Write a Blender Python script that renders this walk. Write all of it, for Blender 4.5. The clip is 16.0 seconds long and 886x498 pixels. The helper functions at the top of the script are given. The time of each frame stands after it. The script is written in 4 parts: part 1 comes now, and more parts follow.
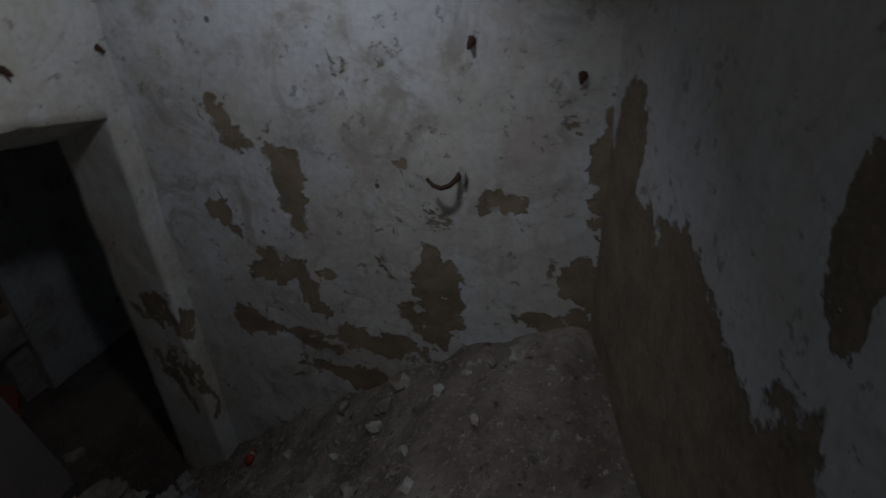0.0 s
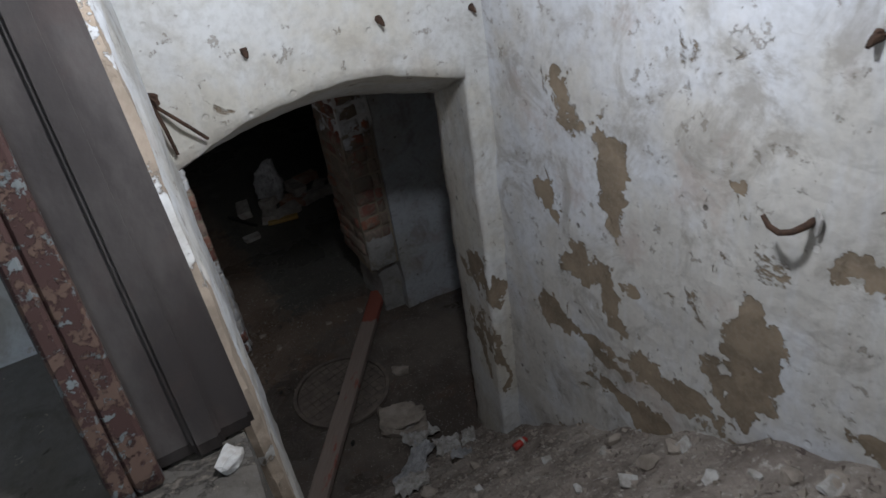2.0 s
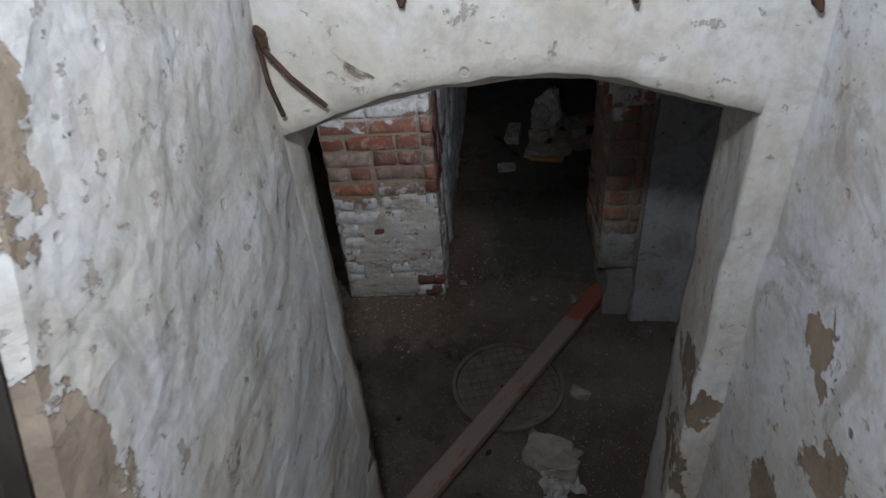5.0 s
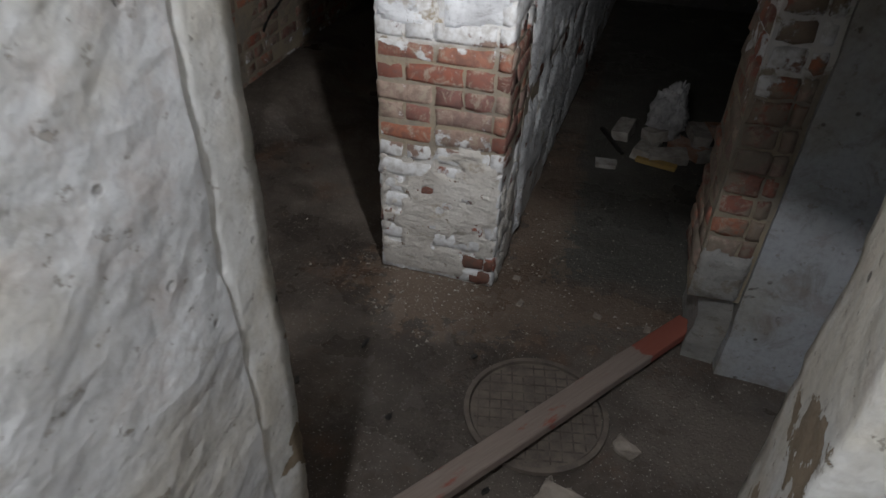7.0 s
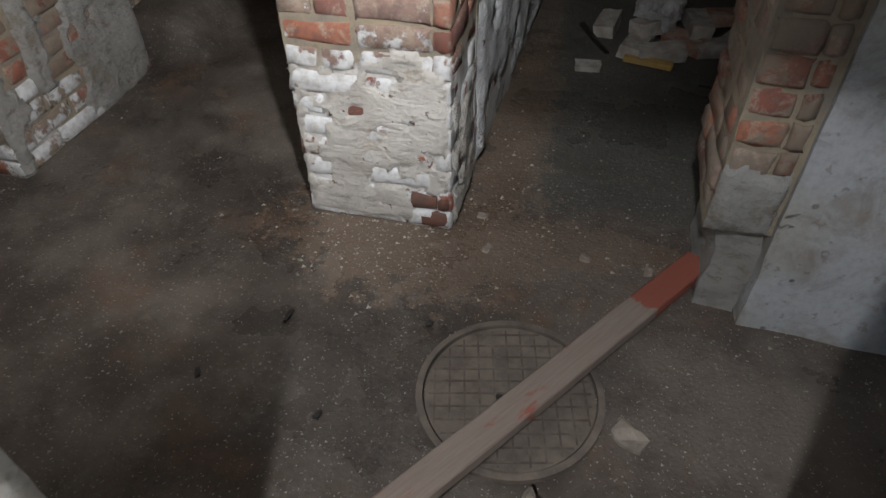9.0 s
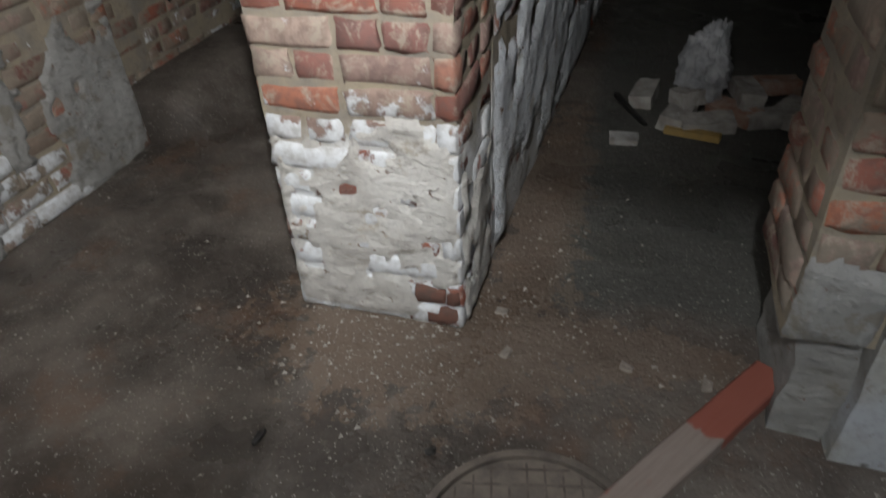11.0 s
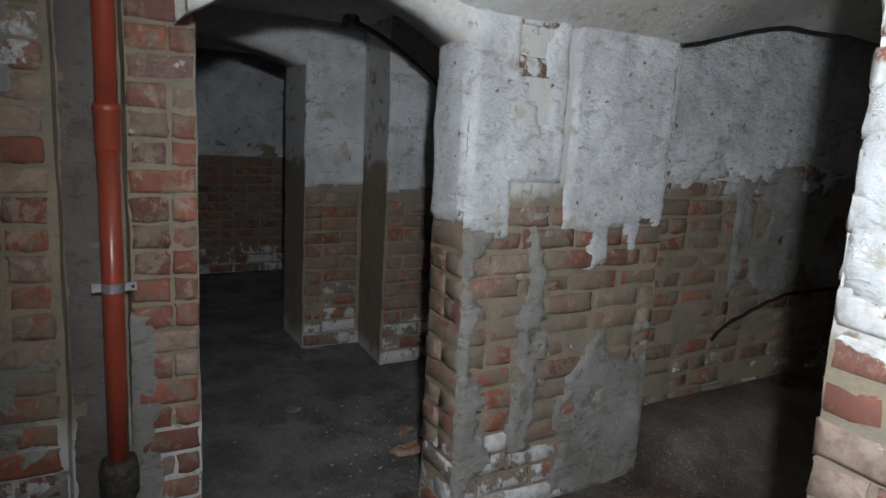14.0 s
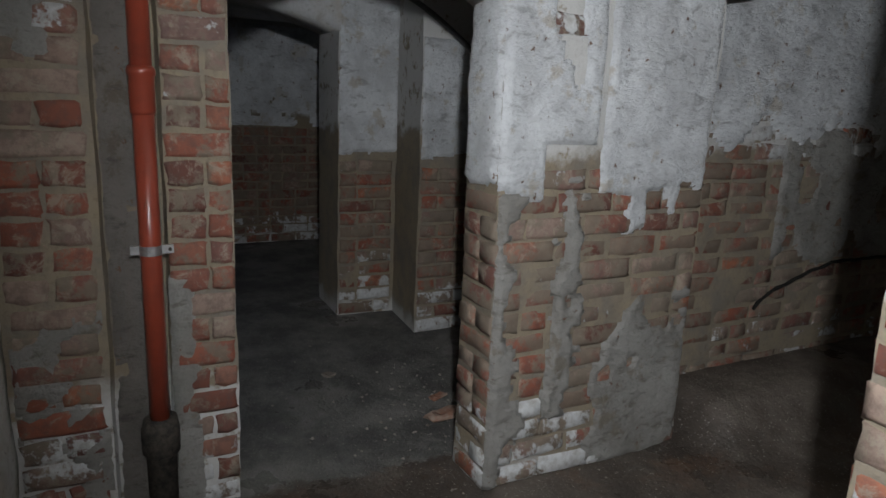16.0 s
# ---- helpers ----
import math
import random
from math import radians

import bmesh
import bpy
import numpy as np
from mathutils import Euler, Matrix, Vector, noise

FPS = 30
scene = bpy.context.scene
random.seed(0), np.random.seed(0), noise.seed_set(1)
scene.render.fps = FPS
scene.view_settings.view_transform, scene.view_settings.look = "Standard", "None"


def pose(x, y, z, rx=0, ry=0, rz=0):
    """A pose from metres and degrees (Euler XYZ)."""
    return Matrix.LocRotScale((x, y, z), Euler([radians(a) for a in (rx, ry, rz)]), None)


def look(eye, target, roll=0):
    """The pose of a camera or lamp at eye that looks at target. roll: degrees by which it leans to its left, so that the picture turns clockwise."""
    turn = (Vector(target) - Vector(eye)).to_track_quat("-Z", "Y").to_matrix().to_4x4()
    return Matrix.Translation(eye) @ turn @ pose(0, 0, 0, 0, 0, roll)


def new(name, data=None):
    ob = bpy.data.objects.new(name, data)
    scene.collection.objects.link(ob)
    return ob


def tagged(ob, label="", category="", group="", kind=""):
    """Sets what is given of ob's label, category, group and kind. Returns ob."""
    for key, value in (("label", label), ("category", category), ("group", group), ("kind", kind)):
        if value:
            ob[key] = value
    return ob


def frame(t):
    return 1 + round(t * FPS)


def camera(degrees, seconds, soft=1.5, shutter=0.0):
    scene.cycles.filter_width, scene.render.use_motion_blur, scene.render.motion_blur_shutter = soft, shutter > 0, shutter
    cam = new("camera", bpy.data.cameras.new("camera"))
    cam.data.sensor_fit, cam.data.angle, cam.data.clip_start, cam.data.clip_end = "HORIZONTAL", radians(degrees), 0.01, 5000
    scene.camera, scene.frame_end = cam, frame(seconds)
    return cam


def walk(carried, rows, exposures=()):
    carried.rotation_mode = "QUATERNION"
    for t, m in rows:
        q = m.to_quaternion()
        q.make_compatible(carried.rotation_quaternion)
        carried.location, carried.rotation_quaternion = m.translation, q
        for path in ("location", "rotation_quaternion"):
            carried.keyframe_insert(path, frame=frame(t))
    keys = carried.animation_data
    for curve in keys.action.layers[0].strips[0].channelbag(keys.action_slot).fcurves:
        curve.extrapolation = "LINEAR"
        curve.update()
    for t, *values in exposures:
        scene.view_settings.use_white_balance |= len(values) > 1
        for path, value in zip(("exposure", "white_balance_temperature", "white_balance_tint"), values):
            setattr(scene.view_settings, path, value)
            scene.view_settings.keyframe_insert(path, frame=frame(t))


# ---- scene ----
cam = camera(68.0, 16.0, shutter=0.4)
PATH = [
    (0, (0.216, 0.092, 2.744), (1.729, 0.735, 1.604), -2.4),
    (0.5, (0.353, 0.006, 2.686), (1.702, 0.948, 1.549), -0.1),
    (1, (0.413, -0.067, 2.678), (1.494, 1.218, 1.592), -6.7),
    (1.5, (0.483, -0.049, 2.659), (1.357, 1.411, 1.608), -8.2),
    (2, (0.577, 0.035, 2.639), (1.309, 1.545, 1.55), -8.7),
    (2.5, (0.687, 0.151, 2.635), (1.3, 1.666, 1.482), -8.1),
    (3, (0.768, 0.237, 2.629), (1.247, 1.738, 1.398), -7.3),
    (3.5, (0.879, 0.317, 2.626), (1.149, 1.863, 1.386), -7.7),
    (4, (0.971, 0.412, 2.615), (1.035, 1.997, 1.397), -7.7),
    (4.2, (1.0, 0.456, 2.603), (1.001, 2.043, 1.386), -7.0),
    (6.5, (1.186, 1.01, 2.196), (0.868, 2.544, 0.952), -0.7),
    (7, (1.226, 1.116, 2.003), (0.806, 2.665, 0.809), 1.9),
    (7.5, (1.239, 1.29, 1.908), (0.889, 2.777, 0.618), 2.0),
    (8, (1.241, 1.432, 1.805), (0.888, 2.889, 0.481), 0.4),
    (10.3, (1.229, 1.965, 1.468), (0.882, 3.341, 0.058), -2.0),
    (10.5, (1.236, 1.999, 1.444), (0.86, 3.418, 0.086), -2.1),
    (11, (1.235, 2.031, 1.436), (0.751, 3.567, 0.249), -3.1),
    (11.5, (1.236, 2.075, 1.446), (0.613, 3.743, 0.534), -2.5),
    (12, (1.187, 2.161, 1.414), (0.431, 3.903, 0.788), 2.3),
    (12.5, (1.118, 2.196, 1.417), (0.077, 3.809, 0.857), 2.8),
    (13, (1.054, 2.226, 1.413), (-0.4, 3.509, 0.927), 1.0),
    (13.5, (0.976, 2.234, 1.465), (-0.674, 3.284, 1.049), 1.6),
    (14, (0.96, 2.245, 1.462), (-0.75, 3.223, 1.117), 3.0),
    (14.5, (0.954, 2.251, 1.454), (-0.776, 3.183, 1.081), 3.6),
    (15, (0.956, 2.257, 1.44), (-0.797, 3.148, 1.074), 3.3),
    (15.5, (0.947, 2.251, 1.437), (-0.814, 3.102, 1.021), 2.6),
    (16, (0.944, 2.258, 1.428), (-0.799, 3.139, 0.996), 2.4),
]
EXPOSURES = [(0.0, -2.0, 6300, 14), (0.2, -1.0, 6300, 14), (0.4, -0.3, 6300, 14), (0.7, 0.0, 6300, 14), (4.2, 0.15, 6300, 14), (6.5, 0.9, 6500, 13), (8.0, 1.85, 6750, 13), (10.5, 2.3, 6550, 11), (11.5, 2.15, 6500, 10), (12.0, 1.9, 6400, 10),
             (12.5, 1.25, 6150, 9), (13.0, 1.15, 5950, 8), (13.5, 1.75, 5950, 8), (14.0, 2.15, 6300, 9), (16.0, 2.1, 6450, 10)]
walk(cam, [(t, look(eye, target, roll)) for t, eye, target, roll in PATH], EXPOSURES)

# ---- light ----
world = bpy.data.worlds.new("world")
scene.world = world
world.use_nodes = True
wn = world.node_tree
sky = wn.nodes.new("ShaderNodeTexSky")
sky.sky_type = "NISHITA"
sky.sun_disc = False
sky.sun_elevation, sky.sun_rotation = radians(35), radians(200)
wn.links.new(sky.outputs[0], wn.nodes["Background"].inputs[0])
wn.nodes["Background"].inputs[1].default_value = 0.06


def lamp(name, kind, energy, m, color=(1, 1, 1), **props):
    data = bpy.data.lights.new(name, kind)
    data.energy, data.color = energy, color
    if "size" in props:
        data.shape = "RECTANGLE"
        data.size, data.size_y = props["size"]
    if "radius" in props:
        data.shadow_soft_size = props["radius"]
    if "cone" in props:
        data.spot_size, data.spot_blend = radians(props["cone"]), props["blend"]
    ob = new(name, data)
    ob.matrix_world = m
    return ob


# daylight from behind the landing, through a tall window added out of view
lamp("window_daylight", "AREA", 120, look((0.55, -1.42, 3.35), (1.0, 1.4, 1.9)), (0.74, 0.87, 1.0), size=(1.9, 1.3))
# the visitor's torch: at the head of the stairs, and in the cellar doorway
lamp("torch_stairs", "SPOT", 50, look((1.00, 0.72, 2.92), (1.06, 1.75, 1.35)), (0.89, 0.945, 1.0), radius=0.05, cone=164, blend=0.75)
lamp("torch_cellar", "SPOT", 41, look((1.10, 2.27, 1.74), (-0.28, 3.80, 1.44)), (0.94, 0.97, 1.0), radius=0.03, cone=126, blend=0.9)


# ---- materials ----
class Nodes:
    """Short hand for building one node material."""

    def __init__(self, name):
        self.mat = bpy.data.materials.new(name)
        self.mat.use_nodes = True
        self.tree = self.mat.node_tree
        self.bsdf = self.tree.nodes["Principled BSDF"]
        self.geo = self.tree.nodes.new("ShaderNodeNewGeometry")
        self.pos = self.geo.outputs["Position"]

    def put(self, value, socket):
        if isinstance(value, (int, float)):
            socket.default_value = value
        elif isinstance(value, tuple):
            socket.default_value = value if len(value) == len(socket.default_value) else (*value, 1.0)
        else:
            self.tree.links.new(value, socket)

    def noise(self, scale, detail=4, rough=0.55, at=None, stretch=None, distort=0.0):
        n = self.tree.nodes.new("ShaderNodeTexNoise")
        vec = at or self.pos
        if stretch:
            vec = self.vec("MULTIPLY", vec, stretch)
        self.put(vec, n.inputs["Vector"])
        n.inputs["Scale"].default_value, n.inputs["Detail"].default_value = scale, detail
        n.inputs["Roughness"].default_value, n.inputs["Distortion"].default_value = rough, distort
        return n.outputs["Fac"]

    def voronoi(self, scale, feature="F1", at=None):
        n = self.tree.nodes.new("ShaderNodeTexVoronoi")
        n.feature = feature
        self.put(at or self.pos, n.inputs["Vector"])
        n.inputs["Scale"].default_value = scale
        return n.outputs["Distance"]

    def vec(self, op, a, b):
        n = self.tree.nodes.new("ShaderNodeVectorMath")
        n.operation = op
        self.put(a, n.inputs[0]), self.put(b, n.inputs[1])
        return n.outputs["Value"] if op in ("DISTANCE", "LENGTH", "DOT_PRODUCT") else n.outputs["Vector"]

    def math(self, op, a, b=0.0, clamp=False):
        n = self.tree.nodes.new("ShaderNodeMath")
        n.operation, n.use_clamp = op, clamp
        self.put(a, n.inputs[0]), self.put(b, n.inputs[1])
        return n.outputs[0]

    def step(self, value, low, high, smooth=True):
        n = self.tree.nodes.new("ShaderNodeMapRange")
        n.interpolation_type = "SMOOTHSTEP" if smooth else "LINEAR"
        self.put(value, n.inputs[0])
        n.inputs[1].default_value, n.inputs[2].default_value = low, high
        return n.outputs[0]

    def mix(self, fac, a, b):
        n = self.tree.nodes.new("ShaderNodeMix")
        n.data_type = "RGBA"
        self.put(fac, n.inputs[0]), self.put(a, n.inputs[6]), self.put(b, n.inputs[7])
        return n.outputs[2]

    def axis(self, which):
        n = self.tree.nodes.new("ShaderNodeSeparateXYZ")
        self.put(self.pos, n.inputs[0])
        return n.outputs["XYZ".index(which)]

    def chance(self):
        return self.tree.nodes.new("ShaderNodeObjectInfo").outputs["Random"]

    def island(self):
        return self.geo.outputs["Random Per Island"]

    def blobs(self, spots, wobble=0.55, scale=7.0):
        """1 inside soft spots (x, y, z, rx, ry, rz), torn to a ragged shape."""
        n = self.tree.nodes.new("ShaderNodeTexNoise")
        self.put(self.pos, n.inputs["Vector"])
        n.inputs["Scale"].default_value, n.inputs["Detail"].default_value, n.inputs["Roughness"].default_value = 6.5, 5, 0.6
        bent = self.vec("ADD", self.pos, self.vec("MULTIPLY", self.vec("SUBTRACT", n.outputs["Color"], (0.5, 0.5, 0.5)), (0.30, 0.30, 0.30)))
        ragged = self.math("MULTIPLY", self.math("SUBTRACT", self.noise(scale * 2.2, 8, 0.68), 0.5), wobble * 3.2)
        best = None
        for x, y, z, rx, ry, rz in spots:
            d = self.vec("LENGTH", self.vec("DIVIDE", self.vec("SUBTRACT", bent, (x, y, z)), (rx, ry, rz)), (0, 0, 0))
            best = d if best is None else self.math("MINIMUM", best, d)
        return self.step(self.math("ADD", best, ragged), 1.03, 0.97)

    def done(self, color, rough=0.9, bump=None, strength=0.4, depth=0.004, metal=0.0, spec=0.3):
        self.put(color, self.bsdf.inputs["Base Color"])
        self.put(rough, self.bsdf.inputs["Roughness"])
        self.put(metal, self.bsdf.inputs["Metallic"])
        self.bsdf.inputs["Specular IOR Level"].default_value = spec
        if bump is not None:
            n = self.tree.nodes.new("ShaderNodeBump")
            n.inputs["Strength"].default_value, n.inputs["Distance"].default_value = strength, depth
            self.put(bump, n.inputs["Height"])
            self.tree.links.new(n.outputs[0], self.bsdf.inputs["Normal"])
        return self.mat


WHITE, BROWN = (0.66, 0.655, 0.64), (0.30, 0.235, 0.165)


def plaster(name, white=WHITE, under=BROWN, spots=(), wear=0.36, grime=0.25, below=None):
    """Old limewash over render: worn patches, smears, pits and brush marks."""
    k = Nodes(name)
    broad = k.noise(2.1, 5, 0.62)
    tint = lambda a, b, c: (white[0] * a, white[1] * b, white[2] * c)
    coat = k.mix(k.step(broad, 0.42, 0.60), white, tint(0.9, 0.85, 0.76))
    brush = k.noise(30, 4, 0.6, stretch=(1, 1, 0.18))
    coat = k.mix(k.math("MULTIPLY", k.step(brush, 0.45, 0.72), 0.25), coat, tint(1.14, 1.16, 1.2))
    fine = k.noise(46, 4, 0.6)
    coat = k.mix(k.math("MULTIPLY", k.step(fine, 0.38, 0.8), 0.35), coat, tint(0.52, 0.5, 0.46))
    smear = k.step(k.noise(5.2, 8, 0.72, distort=0.7), 0.50, 0.66)
    coat = k.mix(k.math("MULTIPLY", smear, grime * 2.4), coat, tint(0.5, 0.45, 0.38))
    pink = k.step(k.noise(3.3, 6, 0.7, at=k.vec("ADD", k.pos, (7, 3, 1))), 0.55, 0.68)
    coat = k.mix(k.math("MULTIPLY", pink, grime * 1.5), coat, tint(0.64, 0.48, 0.39))
    flecks = k.step(k.noise(21, 6, 0.72), 0.615, 0.635)
    coat = k.mix(k.math("MULTIPLY", flecks, 0.6), coat, (0.24, 0.205, 0.165))
    pits = k.step(k.voronoi(9.0), 0.10, 0.06)
    coat = k.mix(k.math("MULTIPLY", k.math("MULTIPLY", pits, k.step(k.noise(6, 2), 0.52, 0.6)), 0.85), coat, (0.10, 0.085, 0.07))
    worn = k.step(k.noise(4.2, 9, 0.7, distort=0.5), 1 - wear - 0.015, 1 - wear + 0.015)
    if spots:
        worn = k.math("MAXIMUM", worn, k.blobs(spots))
    if below is not None:
        edge = k.math("ADD", k.axis("Z"), k.math("MULTIPLY", k.math("SUBTRACT", k.noise(3.6, 9, 0.66), 0.5), 0.5))
        worn = k.math("MAXIMUM", worn, k.step(edge, below + 0.008, below - 0.008))
    base = k.mix(k.step(k.noise(9, 6, 0.65), 0.3, 0.7), under, tuple(c * 0.6 for c in under))
    base = k.mix(k.math("MULTIPLY", k.step(k.noise(90, 3), 0.4, 0.75), 0.35), base, (0.31, 0.265, 0.21))
    color = k.mix(worn, coat, base)
    height = k.math("ADD", k.math("MULTIPLY", k.noise(28, 7, 0.68), 0.6), k.math("MULTIPLY", k.math("SUBTRACT", 1.0, worn), 0.8))
    height = k.math("ADD", height, k.math("MULTIPLY", k.noise(7, 4, 0.6), 0.8))
    height = k.math("SUBTRACT", height, k.math("MULTIPLY", k.math("MAXIMUM", flecks, pits), 0.4))
    return k.done(color, 0.92, height, 0.75, 0.008)


def on_right(*rows):
    return [(1.68, y, z, 0.4, ry, rz) for y, z, ry, rz in rows]


RIGHT_SPOTS = on_right((1.25, 1.80, 0.07, 0.13), (1.21, 1.72, 0.06, 0.16), (1.36, 1.41, 0.10, 0.07), (1.23, 1.36, 0.06, 0.11), (0.745, 1.50, 0.07, 0.13), (0.76, 1.33, 0.09, 0.11), (0.535, 1.835, 0.085, 0.028), (1.51, 1.58, 0.07, 0.06), (1.13, 1.42, 0.03, 0.03), (1.44, 1.96, 0.04, 0.07),
                       (0.28, 1.60, 0.085, 0.11), (0.37, 1.42, 0.12, 0.05), (0.98, 1.18, 0.17, 0.05), (1.30, 1.13, 0.2, 0.035), (1.53, 1.12, 0.09, 0.05), (0.28, 1.95, 0.03, 0.2), (0.88, 1.9, 0.03, 0.02),
                       (1.05, 0.98, 0.3, 0.04))
MAT = {}
MAT["right_wall"] = plaster("stair_limewash", white=(0.62, 0.63, 0.645), spots=RIGHT_SPOTS, wear=0.37, grime=0.27)
MAT["arch_wall"] = plaster("arch_limewash", white=(0.64, 0.64, 0.62), wear=0.31, grime=0.14,
                           spots=[(1.63, 1.8, 1.10, 0.035, 0.3, 0.10), (1.625, 1.8, 0.72, 0.02, 0.3, 0.2), (0.57, 2.02, 1.10, 0.3, 0.07, 0.16), (0.56, 2.06, 0.6, 0.3, 0.10, 0.2), (0.60, 1.92, 0.75, 0.3, 0.05, 0.1)])
MAT["left_wall"] = plaster("left_limewash", white=(0.56, 0.57, 0.575), under=(0.36, 0.29, 0.22), wear=0.33, grime=0.22,
                           spots=[(0.64, 1.30, 2.9, 0.12, 0.07, 0.5), (0.62, 1.16, 2.5, 0.12, 0.09, 0.3), (0.64, 0.99, 2.2, 0.12, 0.05, 0.3), (0.60, 1.0, 1.85, 0.12, 0.12, 0.25), (0.56, 1.06, 1.4, 0.12, 0.16, 0.3)])
MAT["side_wall"] = plaster("pale_plaster", white=(0.52, 0.525, 0.54), under=(0.235, 0.185, 0.135), wear=0.24, grime=0.10, below=2.08,
                           spots=[(1.56, 0.18, 2.1, 0.10, 0.5, 0.15), (0.86, -0.1, 2.4, 0.05, 0.5, 0.14)])
MAT["plain_wall"] = plaster("plain_plaster", white=(0.5, 0.5, 0.49), wear=0.28)
MAT["grey_render"] = plaster("grey_render", white=(0.36, 0.37, 0.38), under=(0.19, 0.165, 0.14), wear=0.36, grime=0.25)
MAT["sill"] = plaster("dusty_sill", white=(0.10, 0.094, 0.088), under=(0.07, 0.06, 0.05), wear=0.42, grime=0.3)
# near-black plaster: the gloom of the far cellar is put into the colour
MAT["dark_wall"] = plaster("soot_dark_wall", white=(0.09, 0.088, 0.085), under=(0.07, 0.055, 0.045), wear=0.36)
MAT["white_vault"] = plaster("vault_limewash", white=(0.60, 0.605, 0.61), wear=0.29, grime=0.15)


def dirt_material():
    k = Nodes("cellar_dirt_floor")
    broad = k.noise(1.6, 7, 0.68)
    color = k.mix(k.step(broad, 0.38, 0.62), (0.075, 0.06, 0.049), (0.155, 0.13, 0.108))
    damp = k.step(k.noise(0.9, 6, 0.62, at=k.vec("ADD", k.pos, (3.1, 1.7, 0))), 0.48, 0.62)
    color = k.mix(k.math("MULTIPLY", damp, 0.5), color, (0.036, 0.032, 0.029))
    red = k.step(k.noise(2.3, 7, 0.72), 0.52, 0.68)
    color = k.mix(k.math("MULTIPLY", red, 0.55), color, (0.145, 0.085, 0.055))
    dust = k.step(k.noise(5.5, 8, 0.74), 0.55, 0.72)
    color = k.mix(k.math("MULTIPLY", dust, 0.5), color, (0.21, 0.185, 0.155))
    edge = k.math("ADD", k.axis("X"), k.math("MULTIPLY", k.math("SUBTRACT", k.noise(4.5, 7, 0.68), 0.5), 0.5))
    slab = k.mix(k.step(k.noise(3.1, 7, 0.7), 0.38, 0.64), (0.10, 0.10, 0.096), (0.215, 0.21, 0.195))
    color = k.mix(k.math("MULTIPLY", k.step(edge, -1.22, -1.27), 0.9), color, slab)
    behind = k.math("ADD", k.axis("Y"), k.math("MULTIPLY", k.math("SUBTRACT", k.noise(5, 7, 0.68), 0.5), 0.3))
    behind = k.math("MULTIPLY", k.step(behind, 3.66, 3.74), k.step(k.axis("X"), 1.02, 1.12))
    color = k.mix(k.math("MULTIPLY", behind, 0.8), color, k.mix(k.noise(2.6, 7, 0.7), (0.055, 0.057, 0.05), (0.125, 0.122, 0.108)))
    foot = k.blobs([(0.75, 3.45, 0, 0.55, 0.32, 0.4), (0.98, 4.3, 0, 0.16, 0.9, 0.4), (1.25, 3.5, 0, 0.5, 0.12, 0.4)], 0.8)
    color = k.mix(k.math("MULTIPLY", foot, 0.4), color, (0.215, 0.15, 0.105))
    specks = k.step(k.noise(120, 2, 0.5), 0.66, 0.70)
    color = k.mix(specks, color, (0.34, 0.32, 0.28))
    height = k.math("ADD", k.noise(11, 7, 0.68), k.math("MULTIPLY", k.noise(70, 3), 0.45))
    return k.done(color, k.step(damp, 1.5, -0.4), height, 0.8, 0.014, spec=0.35)


MAT["dirt"] = dirt_material()


def mortar_material(name="lime_mortar", a=(0.36, 0.30, 0.21), b=(0.25, 0.22, 0.18)):
    k = Nodes(name)
    color = k.mix(k.step(k.noise(6, 6, 0.65), 0.35, 0.7), a, b)
    color = k.mix(k.math("MULTIPLY", k.step(k.noise(60, 3), 0.5, 0.75), 0.4), color, (0.16, 0.13, 0.10))
    return k.done(color, 0.95, k.noise(55, 6, 0.7), 0.8, 0.006)


MAT["mortar"] = mortar_material()



def link_mesh(name, bm, material, parent=None, smooth=False):
    me = bpy.data.meshes.new(name)
    bm.normal_update()
    bm.to_mesh(me)
    bm.free()
    if smooth:
        for p in me.polygons:
            p.use_smooth = True
    me.materials.append(material)
    ob = new(name, me)
    ob.parent = parent
    return ob


def part(name, bm, material, parent, label="", smooth=False):
    ob = link_mesh(name, bm, material, parent, smooth)
    return tagged(ob, label)


def box(bm, x0, x1, y0, y1, z0, z1):
    vs = [bm.verts.new((x, y, z)) for x in (x0, x1) for y in (y0, y1) for z in (z0, z1)]
    for f in ((0, 1, 3, 2), (4, 6, 7, 5), (0, 4, 5, 1), (2, 3, 7, 6), (0, 2, 6, 4), (1, 5, 7, 3)):
        bm.faces.new([vs[i] for i in f])
    return vs


def prism(bm, outline, z0, z1):
    """An upright solid on a plan outline of (x, y), anticlockwise."""
    low = [bm.verts.new((x, y, z0)) for x, y in outline]
    top = [bm.verts.new((x, y, z1)) for x, y in outline]
    n = len(outline)
    for i in range(n):
        bm.faces.new([low[i], low[(i + 1) % n], top[(i + 1) % n], top[i]])
    bm.faces.new(top)
    bm.faces.new(low[::-1])


def structure(name, bm, material, label="", smooth=False):
    return tagged(link_mesh(name, bm, material, None, smooth), label, name.rstrip("_0123456789").replace("_", " "), kind="structure")


def wobble(bm, size, amount, fixed=None):
    """Push the vertices about by smooth noise, for hand-made unevenness."""
    for v in bm.verts:
        n = noise.noise_vector(v.co * size) * amount
        n += noise.noise_vector(v.co * size * 3.7) * amount * 0.4
        v.co += n


